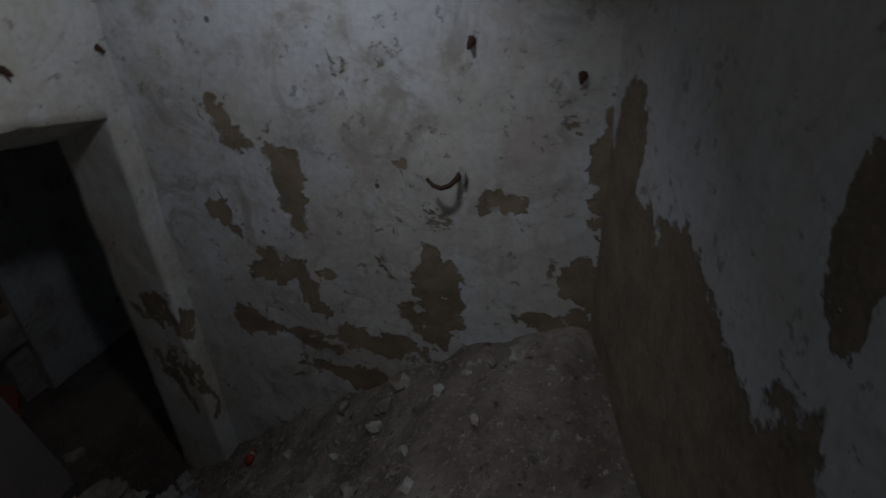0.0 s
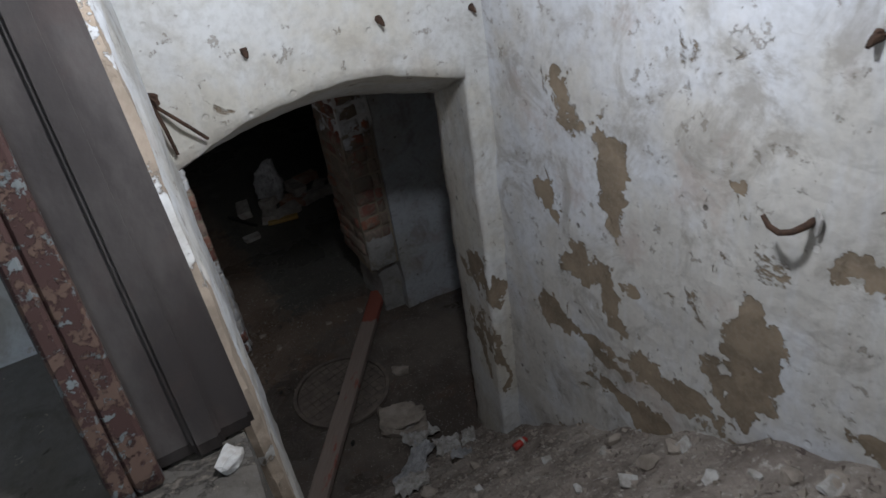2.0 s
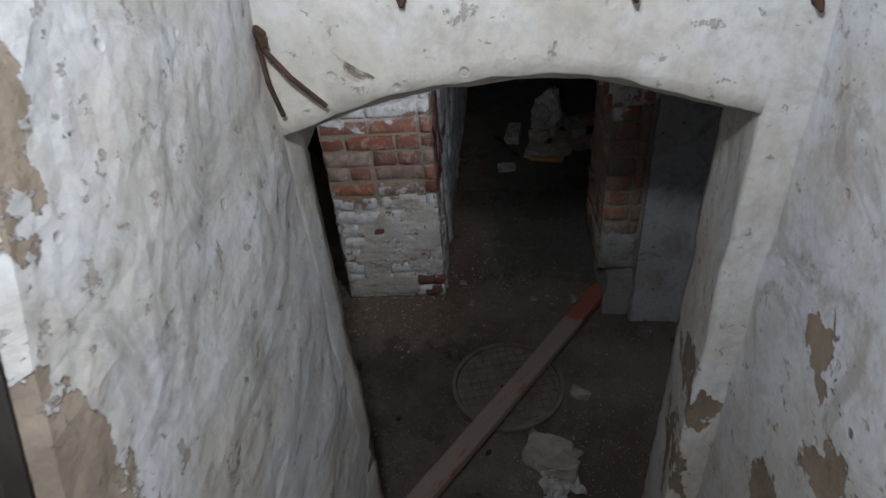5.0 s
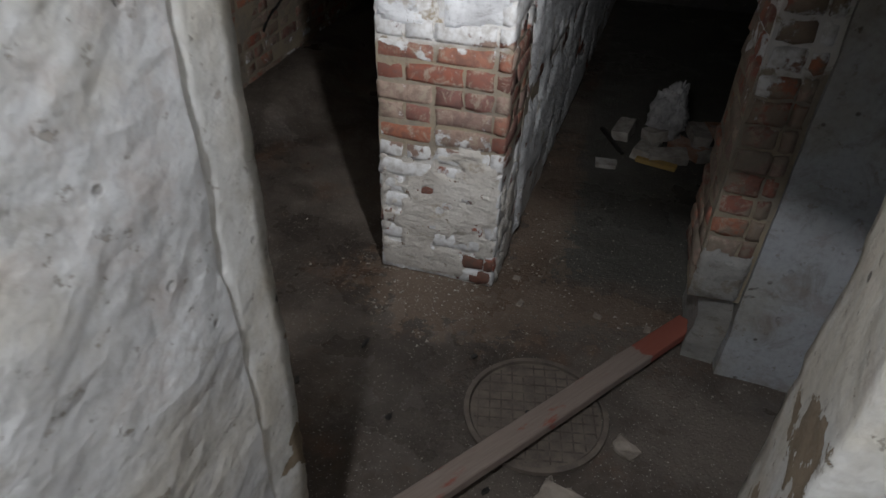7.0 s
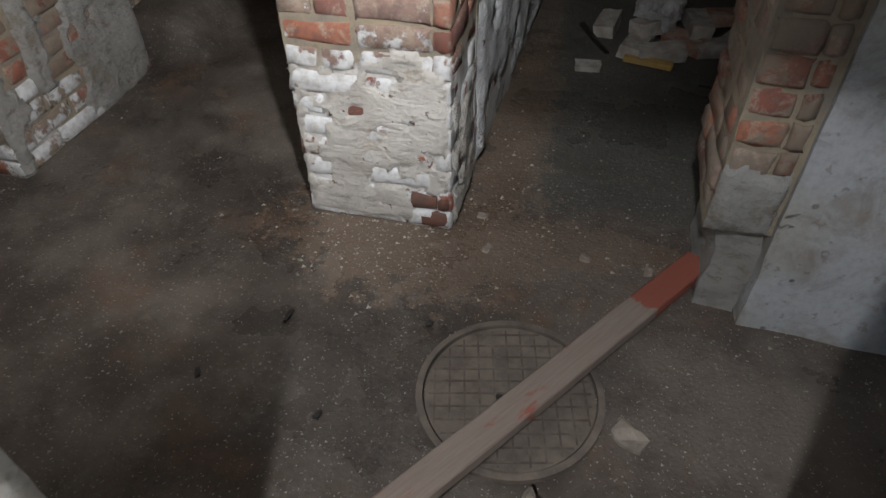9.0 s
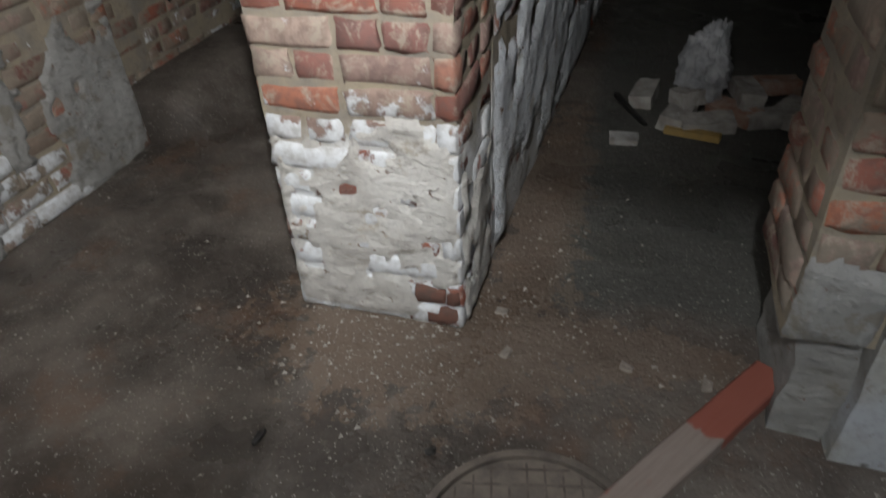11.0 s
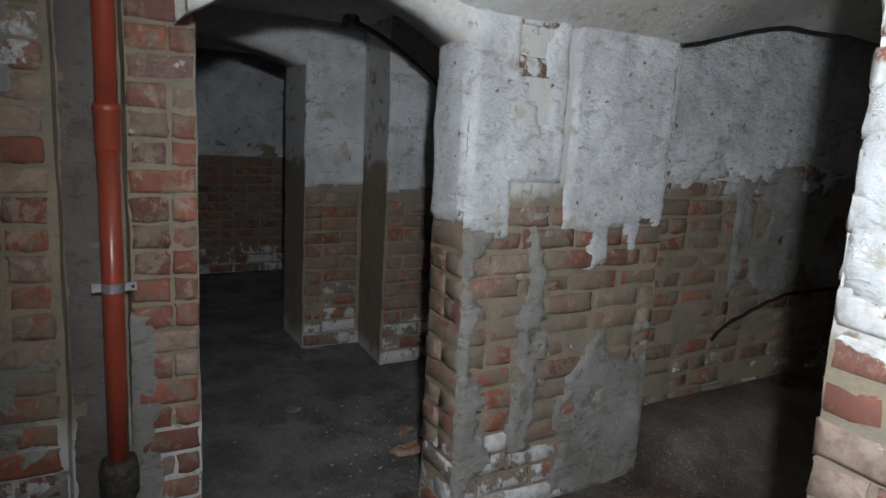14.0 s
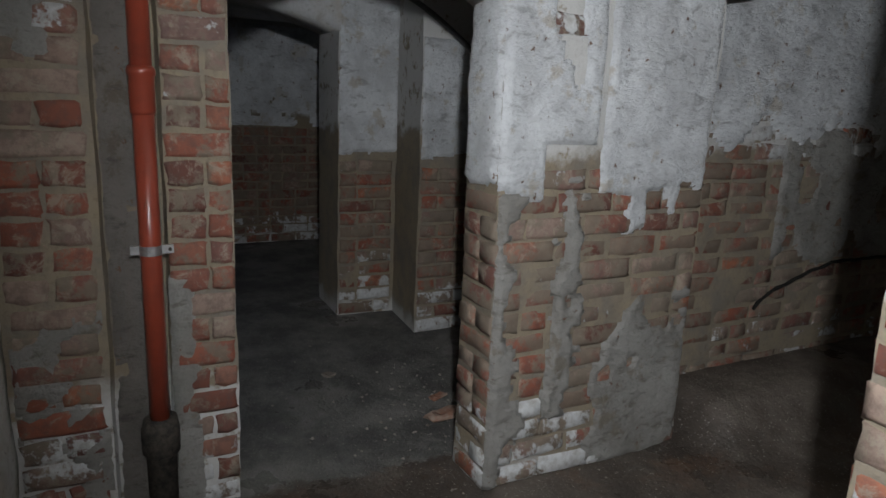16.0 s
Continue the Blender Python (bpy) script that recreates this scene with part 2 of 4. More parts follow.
def solid(name, outline, z0, z1, material, label="", cut=0.06, amount=0.008):
    """A wall on a plan outline, cut into small faces and roughened."""
    bm = bmesh.new()
    n = len(outline)
    rows = max(1, int((z1 - z0) / cut))
    ring = []
    for i in range(n):
        a, b = Vector(outline[i]), Vector(outline[(i + 1) % n])
        m = max(1, int((b - a).length / cut))
        ring += [a.lerp(b, j / m) for j in range(m)]
    grid = [[bm.verts.new((p.x, p.y, z0 + (z1 - z0) * r / rows)) for p in ring] for r in range(rows + 1)]
    for r in range(rows):
        for i in range(len(ring)):
            j = (i + 1) % len(ring)
            bm.faces.new([grid[r][i], grid[r][j], grid[r + 1][j], grid[r + 1][i]])
    bm.faces.new(grid[-1])
    bm.faces.new(grid[0][::-1])
    wobble(bm, 5.0, amount)
    return structure(name, bm, material, label, smooth=False)


# ---- more materials ----
def brick_material(name, high=1.12, low=0.72, upper=0.75, lower=0.6, smear=0.0):
    """Hand-made bricks, each of its own tone, under remains of limewash above `high` and of render below `low`."""
    k = Nodes(name)
    r = k.chance()
    ramp = k.tree.nodes.new("ShaderNodeValToRGB")
    el = ramp.color_ramp.elements
    tones = [(0.0, (0.135, 0.06, 0.048)), (0.2, (0.31, 0.105, 0.065)), (0.4, (0.19, 0.095, 0.08)), (0.55, (0.36, 0.135, 0.075)), (0.7, (0.22, 0.14, 0.12)), (0.85, (0.33, 0.25, 0.20)), (1.0, (0.24, 0.16, 0.13))]
    el[0].color, el[1].color = (*tones[0][1], 1), (*tones[-1][1], 1)
    for p, c in tones[1:-1]:
        e2 = el.new(p)
        e2.color = (*c, 1)
    k.put(r, ramp.inputs[0])
    color = k.mix(k.math("MULTIPLY", k.step(k.noise(22, 7, 0.72), 0.40, 0.66), 0.6), ramp.outputs[0], (0.12, 0.08, 0.07))
    color = k.mix(k.math("MULTIPLY", k.step(k.noise(13, 8, 0.75, distort=0.5), 0.50, 0.62), 0.75), color, (0.33, 0.28, 0.22))
    if smear:
        sandy = k.step(k.noise(6.5, 8, 0.72, at=k.vec("ADD", k.pos, (5, 9, 2))), 0.62 - smear * 0.3, 0.70 - smear * 0.3)
        color = k.mix(k.math("MULTIPLY", sandy, 0.85), color, k.mix(k.noise(25, 6, 0.7), (0.13, 0.11, 0.09), (0.27, 0.22, 0.165)))
    z = k.axis("Z")
    n = k.noise(8.5, 8, 0.7)
    n2 = k.noise(3.4, 4, 0.6)
    nn = k.math("ADD", k.math("MULTIPLY", n, 0.65), k.math("MULTIPLY", n2, 0.35))
    over = k.math("MULTIPLY", k.step(k.math("ADD", z, k.math("MULTIPLY", k.math("SUBTRACT", n2, 0.5), 0.5)), high - 0.10, high + 0.12), upper)
    under = k.math("MULTIPLY", k.step(k.math("ADD", z, k.math("MULTIPLY", k.math("SUBTRACT", n2, 0.5), 0.5)), low + 0.22, low - 0.15), lower)
    bias = k.math("ADD", k.math("MAXIMUM", over, under), k.math("MULTIPLY", k.math("SUBTRACT", r, 0.5), 0.35))
    wash = k.step(k.math("ADD", nn, k.math("MULTIPLY", bias, 0.36)), 0.65, 0.69)
    white = k.mix(k.step(k.noise(31, 5, 0.65), 0.35, 0.75), (0.60, 0.61, 0.615), (0.38, 0.365, 0.345))
    color = k.mix(wash, color, white)
    height = k.math("ADD", k.math("MULTIPLY", k.noise(38, 6, 0.7), 0.8), k.math("MULTIPLY", wash, 0.5))
    return k.done(color, 0.9, height, 0.75, 0.006)


MAT["brick_pillar"] = brick_material("pillar_brick", 1.10, 0.68, 0.75, 0.62)
MAT["brick_bare"] = brick_material("bare_brick", 1.55, 0.55, 0.3, 0.28, 0.4)
MAT["brick_washed"] = brick_material("limewashed_brick", 0.45, 0.40, 0.62, 0.6)
MAT["brick_dado"] = brick_material("dado_brick", 1.20, 0.38, 0.5, 0.38, 0.58)


def mortar_washed(name, high, low):
    k = Nodes(name)
    color = k.mix(k.step(k.noise(6, 6, 0.65), 0.35, 0.7), (0.29, 0.24, 0.17), (0.21, 0.185, 0.155))
    color = k.mix(k.math("MULTIPLY", k.step(k.noise(60, 3), 0.5, 0.75), 0.4), color, (0.16, 0.13, 0.10))
    z = k.math("ADD", k.axis("Z"), k.math("MULTIPLY", k.math("SUBTRACT", k.noise(3.4, 6, 0.65), 0.5), 0.4))
    wash = k.math("MAXIMUM", k.step(z, high - 0.03, high + 0.05), k.step(z, low + 0.05, low - 0.1))
    wash = k.math("MULTIPLY", wash, k.step(k.noise(9, 7, 0.7), 0.36, 0.46))
    color = k.mix(wash, color, (0.55, 0.545, 0.53))
    return k.done(color, 0.95, k.noise(55, 6, 0.7), 0.8, 0.007)


MAT["mortar_pillar"] = mortar_washed("pillar_mortar", 1.12, 0.66)
MAT["mortar_dado"] = mortar_washed("dado_mortar", 1.25, 0.1)
MAT["mortar_bare"] = mortar_washed("bare_mortar", 2.0, 0.5)


def coat_material(name, white=(0.76, 0.78, 0.80), dark=(0.22, 0.22, 0.225), soot=0.6):
    """Thick lumpy limewash with soot and dirt caught in its hollows."""
    k = Nodes(name)
    lumps = k.noise(11, 8, 0.7, stretch=(0.8, 0.8, 2.0), distort=0.35)
    broad = k.noise(3.2, 6, 0.66)
    color = k.mix(k.step(broad, 0.38, 0.62), white, tuple(0.62 * a + 0.38 * b for a, b in zip(white, dark)))
    color = k.mix(k.math("MULTIPLY", k.step(lumps, 0.46, 0.32), soot), color, dark)
    fine = k.noise(58, 6, 0.74)
    color = k.mix(k.math("MULTIPLY", k.step(fine, 0.5, 0.66), 0.35), color, tuple(0.5 * c for c in white))
    tan = k.step(k.noise(6.3, 8, 0.72, at=k.vec("ADD", k.pos, (2, 8, 5))), 0.56, 0.64)
    color = k.mix(k.math("MULTIPLY", tan, 0.55), color, (white[0] * 0.55, white[1] * 0.46, white[2] * 0.34))
    chips = k.step(k.noise(19, 6, 0.72), 0.64, 0.66)
    color = k.mix(chips, color, (0.20, 0.125, 0.09))
    height = k.math("ADD", lumps, k.math("ADD", k.math("MULTIPLY", fine, 0.35), k.math("MULTIPLY", k.noise(24, 6, 0.7), 0.6)))
    height = k.math("SUBTRACT", height, k.math("MULTIPLY", chips, 0.4))
    return k.done(color, 0.92, height, 1.0, 0.02)


MAT["coat"] = coat_material("lumpy_limewash")
MAT["pillar_scab"] = coat_material("rough_grey_render", (0.60, 0.575, 0.53), (0.27, 0.24, 0.20), 0.75)
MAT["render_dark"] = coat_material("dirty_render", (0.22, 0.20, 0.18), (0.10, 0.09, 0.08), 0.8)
MAT["render_scab"] = coat_material("scabby_render", (0.34, 0.33, 0.31), (0.15, 0.135, 0.115), 0.75)


def plain(name, a, b, scale=20, rough=0.7, metal=0.0, bump=0.3, depth=0.003, spec=0.4):
    k = Nodes(name)
    color = k.mix(k.step(k.noise(scale, 6, 0.65), 0.32, 0.7), a, b)
    return k.done(color, rough, k.noise(scale * 2.5, 5, 0.65), bump, depth, metal, spec)


MAT["pipe"] = plain("red_brown_plastic", (0.30, 0.055, 0.03), (0.24, 0.05, 0.03), 12, 0.28, 0, 0.05, 0.001, 0.5)
MAT["iron"] = plain("black_cast_iron", (0.03, 0.028, 0.026), (0.10, 0.085, 0.07), 40, 0.75, 0.2, 0.9, 0.006)
MAT["zinc"] = plain("galvanised_steel", (0.5, 0.5, 0.5), (0.36, 0.36, 0.37), 60, 0.4, 0.8, 0.2)
MAT["manhole"] = plain("dusty_cast_iron", (0.20, 0.165, 0.135), (0.12, 0.10, 0.085), 14, 0.85, 0.1, 0.6, 0.004)
MAT["rib"] = plain("dirt_filled_iron", (0.085, 0.07, 0.058), (0.17, 0.14, 0.115), 22, 0.9, 0.05, 0.5)
MAT["rust"] = plain("rusty_iron", (0.045, 0.028, 0.02), (0.09, 0.05, 0.032), 50, 0.85, 0.2, 0.8, 0.004)
MAT["black"] = plain("black_shard", (0.015, 0.014, 0.013), (0.03, 0.028, 0.025), 30, 0.35)
MAT["chip"] = plain("plaster_chip", (0.44, 0.43, 0.41), (0.26, 0.24, 0.21), 25, 0.92, 0, 0.5)
MAT["crumb"] = plain("crumbs", (0.34, 0.295, 0.25), (0.16, 0.135, 0.11), 9, 0.95, 0, 0.5)
MAT["crumb_white"] = plain("lime_crumbs", (0.40, 0.37, 0.325), (0.21, 0.185, 0.155), 30, 0.95, 0, 0.5)
MAT["yellow"] = plain("yellow_timber", (0.50, 0.33, 0.10), (0.38, 0.26, 0.10), 18, 0.75)
MAT["film"] = plain("pale_plastic_film", (0.42, 0.42, 0.42), (0.25, 0.25, 0.25), 16, 0.38, 0, 0.4, 0.004, 0.5)
MAT["red_tin"] = plain("red_tin", (0.42, 0.03, 0.02), (0.25, 0.03, 0.02), 30, 0.35, 0, 0.2)
MAT["stone"] = plain("pale_rubble", (0.46, 0.44, 0.40), (0.28, 0.25, 0.22), 14, 0.93, 0, 0.8, 0.008)
MAT["cable"] = plain("grey_conduit", (0.16, 0.16, 0.165), (0.10, 0.10, 0.10), 25, 0.6)
MAT["gap"] = plain("dark_crack", (0.012, 0.011, 0.010), (0.02, 0.018, 0.015), 30, 1.0)
MAT["old_brick"] = plain("loose_brick", (0.30, 0.14, 0.09), (0.40, 0.33, 0.27), 11, 0.93, 0, 0.8, 0.006)


def board_material():
    k = Nodes("worn_red_board")
    c = k.tree.nodes.new("ShaderNodeTexCoord").outputs["Object"]
    grain = k.noise(9, 6, 0.6, at=k.vec("MULTIPLY", c, (14, 1, 6)))
    wood = k.mix(grain, (0.19, 0.14, 0.115), (0.31, 0.26, 0.225))
    sep = k.tree.nodes.new("ShaderNodeSeparateXYZ")
    k.put(c, sep.inputs[0])
    blot = k.noise(3.2, 5, 0.6, at=k.vec("MULTIPLY", c, (3, 1, 1)))
    far = k.step(sep.outputs[1], 1.42, 1.52)
    red = k.step(k.math("ADD", blot, k.math("MULTIPLY", far, 0.5)), 0.55, 0.63)
    color = k.mix(k.math("MULTIPLY", red, 0.85), wood, (0.27, 0.065, 0.04))
    return k.done(color, 0.75, grain, 0.5, 0.003)


MAT["board"] = board_material()


def frame_paint():
    k = Nodes("dark_brown_paint")
    streak = k.noise(7, 6, 0.65, stretch=(1, 1, 0.12))
    color = k.mix(k.step(streak, 0.35, 0.65), (0.026, 0.021, 0.019), (0.06, 0.052, 0.047))
    color = k.mix(k.math("MULTIPLY", k.step(k.noise(3, 6, 0.7), 0.5, 0.68), 0.6), color, (0.046, 0.031, 0.026))
    return k.done(color, 0.62, k.math("ADD", streak, k.noise(60, 4)), 0.3, 0.003)


def peeling_paint():
    k = Nodes("peeling_paint_on_rust")
    a = k.step(k.noise(26, 7, 0.7), 0.5, 0.54)
    b = k.step(k.noise(40, 6, 0.7, at=k.vec("ADD", k.pos, (4, 2, 7))), 0.57, 0.6)
    color = k.mix(a, (0.045, 0.022, 0.018), (0.09, 0.055, 0.04))
    color = k.mix(b, color, (0.13, 0.14, 0.138))
    return k.done(color, 0.8, k.math("ADD", a, b), 0.8, 0.004)


MAT["frame"] = frame_paint()
MAT["peeling"] = peeling_paint()


def rubble_floor():
    k = Nodes("stair_rubble")
    broad = k.noise(4, 7, 0.7)
    color = k.mix(k.step(broad, 0.34, 0.68), (0.15, 0.122, 0.102), (0.33, 0.29, 0.25))
    color = k.mix(k.step(k.noise(34, 6, 0.75), 0.56, 0.66), color, (0.42, 0.39, 0.35))
    color = k.mix(k.step(k.noise(14, 6, 0.7), 0.6, 0.68), color, (0.085, 0.065, 0.055))
    height = k.math("ADD", k.noise(24, 7, 0.72), k.math("MULTIPLY", k.voronoi(38), 0.5))
    return k.done(color, 0.95, height, 0.9, 0.016)


MAT["rubble"] = rubble_floor()

# ---- stairwell ----
RX, AY, BY, TOP = 1.69, 1.80, 2.165, 4.3
LEDGE, LAND = 1.81, 1.42

solid("wall_right", [(RX, 0.235), (RX + 0.35, 0.235), (RX + 0.35, AY), (RX, AY)], 0.0, TOP, MAT["right_wall"], "stair wall of worn limewash over brown render", 0.05)
solid("wall_slanted", [(RX + 0.012, 0.275), (0.05, -0.46), (0.15, -0.75), (RX + 0.35, -0.1), (RX + 0.35, 0.231), (RX + 0.03, 0.231)], 0.9, TOP, MAT["side_wall"], "smooth pale wall with plaster fallen off below", 0.05)


def arch_z(x):
    """Underside of the stair arch at x."""
    pts = [(0.68, 1.946), (0.787, 1.986), (0.895, 2.016), (1.0, 2.033), (1.1, 2.043), (1.2, 2.046), (1.302, 2.036), (1.405, 2.006), (1.484, 1.98), (1.61, 1.942)]
    return float(np.interp(x, [p[0] for p in pts], [p[1] for p in pts]))


def prism_cut(bm, outline, z0, z1, cut=0.05):
    n = len(outline)
    rows = max(1, int((z1 - z0) / cut))
    ring = []
    for i in range(n):
        a, b = Vector(outline[i]), Vector(outline[(i + 1) % n])
        m = max(1, int((b - a).length / cut))
        ring += [a.lerp(b, j / m) for j in range(m)]
    grid = [[bm.verts.new((p.x, p.y, z0 + (z1 - z0) * r / rows)) for p in ring] for r in range(rows + 1)]
    for r in range(rows):
        for i in range(len(ring)):
            j = (i + 1) % len(ring)
            bm.faces.new([grid[r][i], grid[r][j], grid[r + 1][j], grid[r + 1][i]])
    bm.faces.new(grid[-1])
    bm.faces.new(grid[0][::-1])


def arch_wall():
    bm = bmesh.new()
    left0, left1, right0, right1 = 0.68, 0.66, 1.605, 1.668
    thin = 1.925
    prism_cut(bm, [(-1.75, AY), (left0, AY), (left0 + 0.012, thin), (-1.75, thin)], 0.0, TOP, 0.03)
    prism_cut(bm, [(-1.75, thin), (left1, thin), (left1, BY), (-1.75, BY)], 1.80, TOP, 0.06)
    prism_cut(bm, [(right0, AY), (2.9, AY), (2.9, BY), (right1, BY)], 0.0, TOP, 0.03)
    n, m = 40, 14
    grid = {}
    for i in range(n + 1):
        u = i / n
        for j in range(m + 1):
            v = j / m
            x = (left0 + (right0 - left0) * u) * (1 - v) + (left1 + (right1 - left1) * u) * v
            z = arch_z(left0 + (right0 - left0) * u) - 0.16 * v
            grid[i, j] = bm.verts.new((x, AY + (BY - AY) * v, z))
    for i in range(n):
        for j in range(m):
            bm.faces.new([grid[i, j], grid[i, j + 1], grid[i + 1, j + 1], grid[i + 1, j]])
    for j, flip in ((0, False), (m, True)):
        rows = 60
        up = {}
        for i in range(n + 1):
            g = grid[i, j].co
            for r in range(rows + 1):
                up[i, r] = grid[i, j] if r == 0 else bm.verts.new((g.x, g.y, g.z + (TOP - g.z) * r / rows))
        for i in range(n):
            for r in range(rows):
                q = [up[i, r], up[i + 1, r], up[i + 1, r + 1], up[i, r + 1]]
                bm.faces.new(q[::-1] if flip else q)
    wobble(bm, 5.0, 0.007)
    wobble(bm, 21.0, 0.004)
    return structure("wall_arch", bm, MAT["arch_wall"], "limewashed wall with a low arched cellar doorway", smooth=True)


arched = arch_wall()
def crooked(ob, y0, y1):
    """Lean a thing back with height, from fully at y0 to not at all at y1."""
    for v in ob.data.vertices:
        v.co.y += 0.42 * max(0.0, min(0.75, v.co.z - 1.84)) * max(0.0, min(1.0, (y1 - v.co.y) / (y1 - y0)))
    return ob


crooked(solid("wall_stair_left", [(0.36, 0.99), (0.60, 0.983), (0.622, 0.995), (0.688, AY - 0.003), (0.36, AY - 0.003)], 0.0, TOP, MAT["left_wall"], "limewashed stair wall with a broken edge", 0.03, 0.011), 1.0, 1.75)
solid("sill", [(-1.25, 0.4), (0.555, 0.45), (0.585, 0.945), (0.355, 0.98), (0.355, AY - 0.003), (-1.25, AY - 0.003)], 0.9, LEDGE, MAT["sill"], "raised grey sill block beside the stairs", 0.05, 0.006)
solid("wall_left", [(-1.6, -1.6), (-1.25, -1.6), (-1.25, AY - 0.003), (-1.6, AY - 0.003)], 1.0, TOP, MAT["plain_wall"], "plain wall beside the landing")
# unseen back wall, added to leave an opening for the daylight lamp
for i, (x0, x1, z0, z1) in enumerate([(-1.25, -0.45, 1.0, TOP), (1.6, 2.3, 1.0, TOP), (-0.45, 1.6, 1.0, 2.65), (-0.45, 1.6, 4.05, TOP)]):
    solid("wall_back_%d" % (i + 1), [(x0, -1.6), (x1, -1.6), (x1, -1.45), (x0, -1.45)], z0, z1, MAT["plain_wall"], "unseen plain wall round the added window opening")
solid("wall_landing", [(2.03, -1.45), (2.3, -1.45), (2.3, 0.2), (2.03, 0.2)], 1.0, TOP, MAT["plain_wall"], "plain wall beside the landing")

bm = bmesh.new()
box(bm, 0.36, 0.605, 0.925, 0.977, LEDGE, TOP)
bmesh.ops.bevel(bm, geom=bm.edges[:], offset=0.008, segments=2, affect="EDGES")
fr = tagged(link_mesh("door_frame", bm, MAT["frame"]), "dark brown painted wooden door frame on the sill", "door frame")
bm = bmesh.new()
box(bm, 0.40, 0.445, 0.895, 0.925, LEDGE, TOP)
box(bm, 0.37, 0.40, 0.885, 0.93, LEDGE, TOP)
bmesh.ops.bevel(bm, geom=bm.edges[:], offset=0.006, segments=1, affect="EDGES")
part("moulding", bm, MAT["peeling"], fr, "moulding with red and grey paint peeling off")
bm = bmesh.new()
box(bm, 0.50, 0.55, 0.912, 0.925, LEDGE, TOP)
bmesh.ops.bevel(bm, geom=bm.edges[:], offset=0.007, segments=2, affect="EDGES")
part("stop", bm, MAT["frame"], fr)
for ob in (fr, *fr.children):
    bm = bmesh.new()
    bm.from_mesh(ob.data)
    bmesh.ops.bisect_plane(bm, geom=bm.verts[:] + bm.edges[:] + bm.faces[:], plane_co=(0, 0, 2.59), plane_no=(0, 0, 1))
    bmesh.ops.bisect_plane(bm, geom=bm.verts[:] + bm.edges[:] + bm.faces[:], plane_co=(0, 0, 1.84), plane_no=(0, 0, 1))
    bm.to_mesh(ob.data)
    bm.free()
    crooked(ob, 1.0, 1.75)


def lump(bm, at, size, seed, cuts=2, rough=0.35, turn=None):
    """A broken lump: a small sphere pushed about."""
    made = bmesh.ops.create_icosphere(bm, subdivisions=cuts, radius=1.0)["verts"]
    q = Euler(turn or (0, 0, seed * 1.7)).to_matrix()
    for v in made:
        d = 1 + rough * noise.noise(v.co * 1.3 + Vector((seed * 3.1, seed * 1.3, 0))) * 1.8
        p = v.co * d
        for a in range(3):
            p[a] = max(-0.72, min(0.72, p[a]))
        v.co = q @ Vector((p.x * size[0], p.y * size[1], p.z * size[2])) + Vector(at)


# the stone block beyond the door frame
bm = bmesh.new()
box(bm, -0.7, 0.34, 1.42, 1.79, LEDGE, LEDGE + 0.22)
bmesh.ops.subdivide_edges(bm, edges=bm.edges[:], cuts=4, use_grid_fill=True)
wobble(bm, 6, 0.012)
tagged(link_mesh("stone_block", bm, MAT["grey_render"]), "grey stone block on the sill behind the frame", "stone block")


def slope(y):
    """Height of the rubble over the stairs along their run."""
    ys = [0.30, 0.48, 0.68, 0.88, 1.10, 1.35, 1.57, 1.80, 2.05, 2.2]
    zs = [1.42, 1.36, 1.19, 1.03, 0.86, 0.64, 0.45, 0.25, 0.03, -0.03]
    return float(np.interp(y, ys, zs))


def stair_height(x, y):
    k = 7.2
    s = slope(y + 0.03 * noise.noise(Vector((x * 2, y * 2, 5))))
    tread = (s * k / 1.42 * 1.0) % 1.0
    h = s + 0.028 * math.sin(2 * math.pi * tread) * (0.4 + 0.6 * noise.noise(Vector((x * 1.5, y * 0.8, 1))) ** 2 * 2)
    h += 0.022 * noise.noise(Vector((x, y, 0)) * 5) + 0.014 * noise.noise(Vector((x, y, 7)) * 13) + 0.008 * noise.noise(Vector((x, y, 9)) * 33)
    h += 0.05 * max(0.0, x - 1.35)
    if y < 0.3:
        h -= 0.05 * (0.3 - y) / 0.14
    return h


def stairs():
    bm = bmesh.new()
    nx, ny = 100, 150
    x0, x1, y0, y1 = 0.44, RX + 0.03, 0.16, 2.2
    grid = [[bm.verts.new((x0 + (x1 - x0) * i / nx, y0 + (y1 - y0) * j / ny, stair_height(x0 + (x1 - x0) * i / nx, y0 + (y1 - y0) * j / ny))) for i in range(nx + 1)] for j in range(ny + 1)]
    for j in range(ny):
        for i in range(nx):
            bm.faces.new([grid[j][i], grid[j][i + 1], grid[j + 1][i + 1], grid[j + 1][i]])
    return structure("stairs", bm, MAT["rubble"], "steep stairs buried in dirt and plaster rubble", smooth=True)


stairs()
bm = bmesh.new()
bmesh.ops.create_grid(bm, x_segments=110, y_segments=70, size=1)
for v in bm.verts:
    x, y = v.co.x * 1.7 + 0.42, v.co.y * 0.87 - 0.565
    v.co = (x, y, LAND + 0.05 * max(0.0, x - 1.35) + 0.016 * noise.noise(Vector((x, y, 0)) * 5) + 0.01 * noise.noise(Vector((x, y, 3)) * 16))
structure("floor_landing", bm, MAT["rubble"], "landing strewn with dirt and rubble", smooth=True)

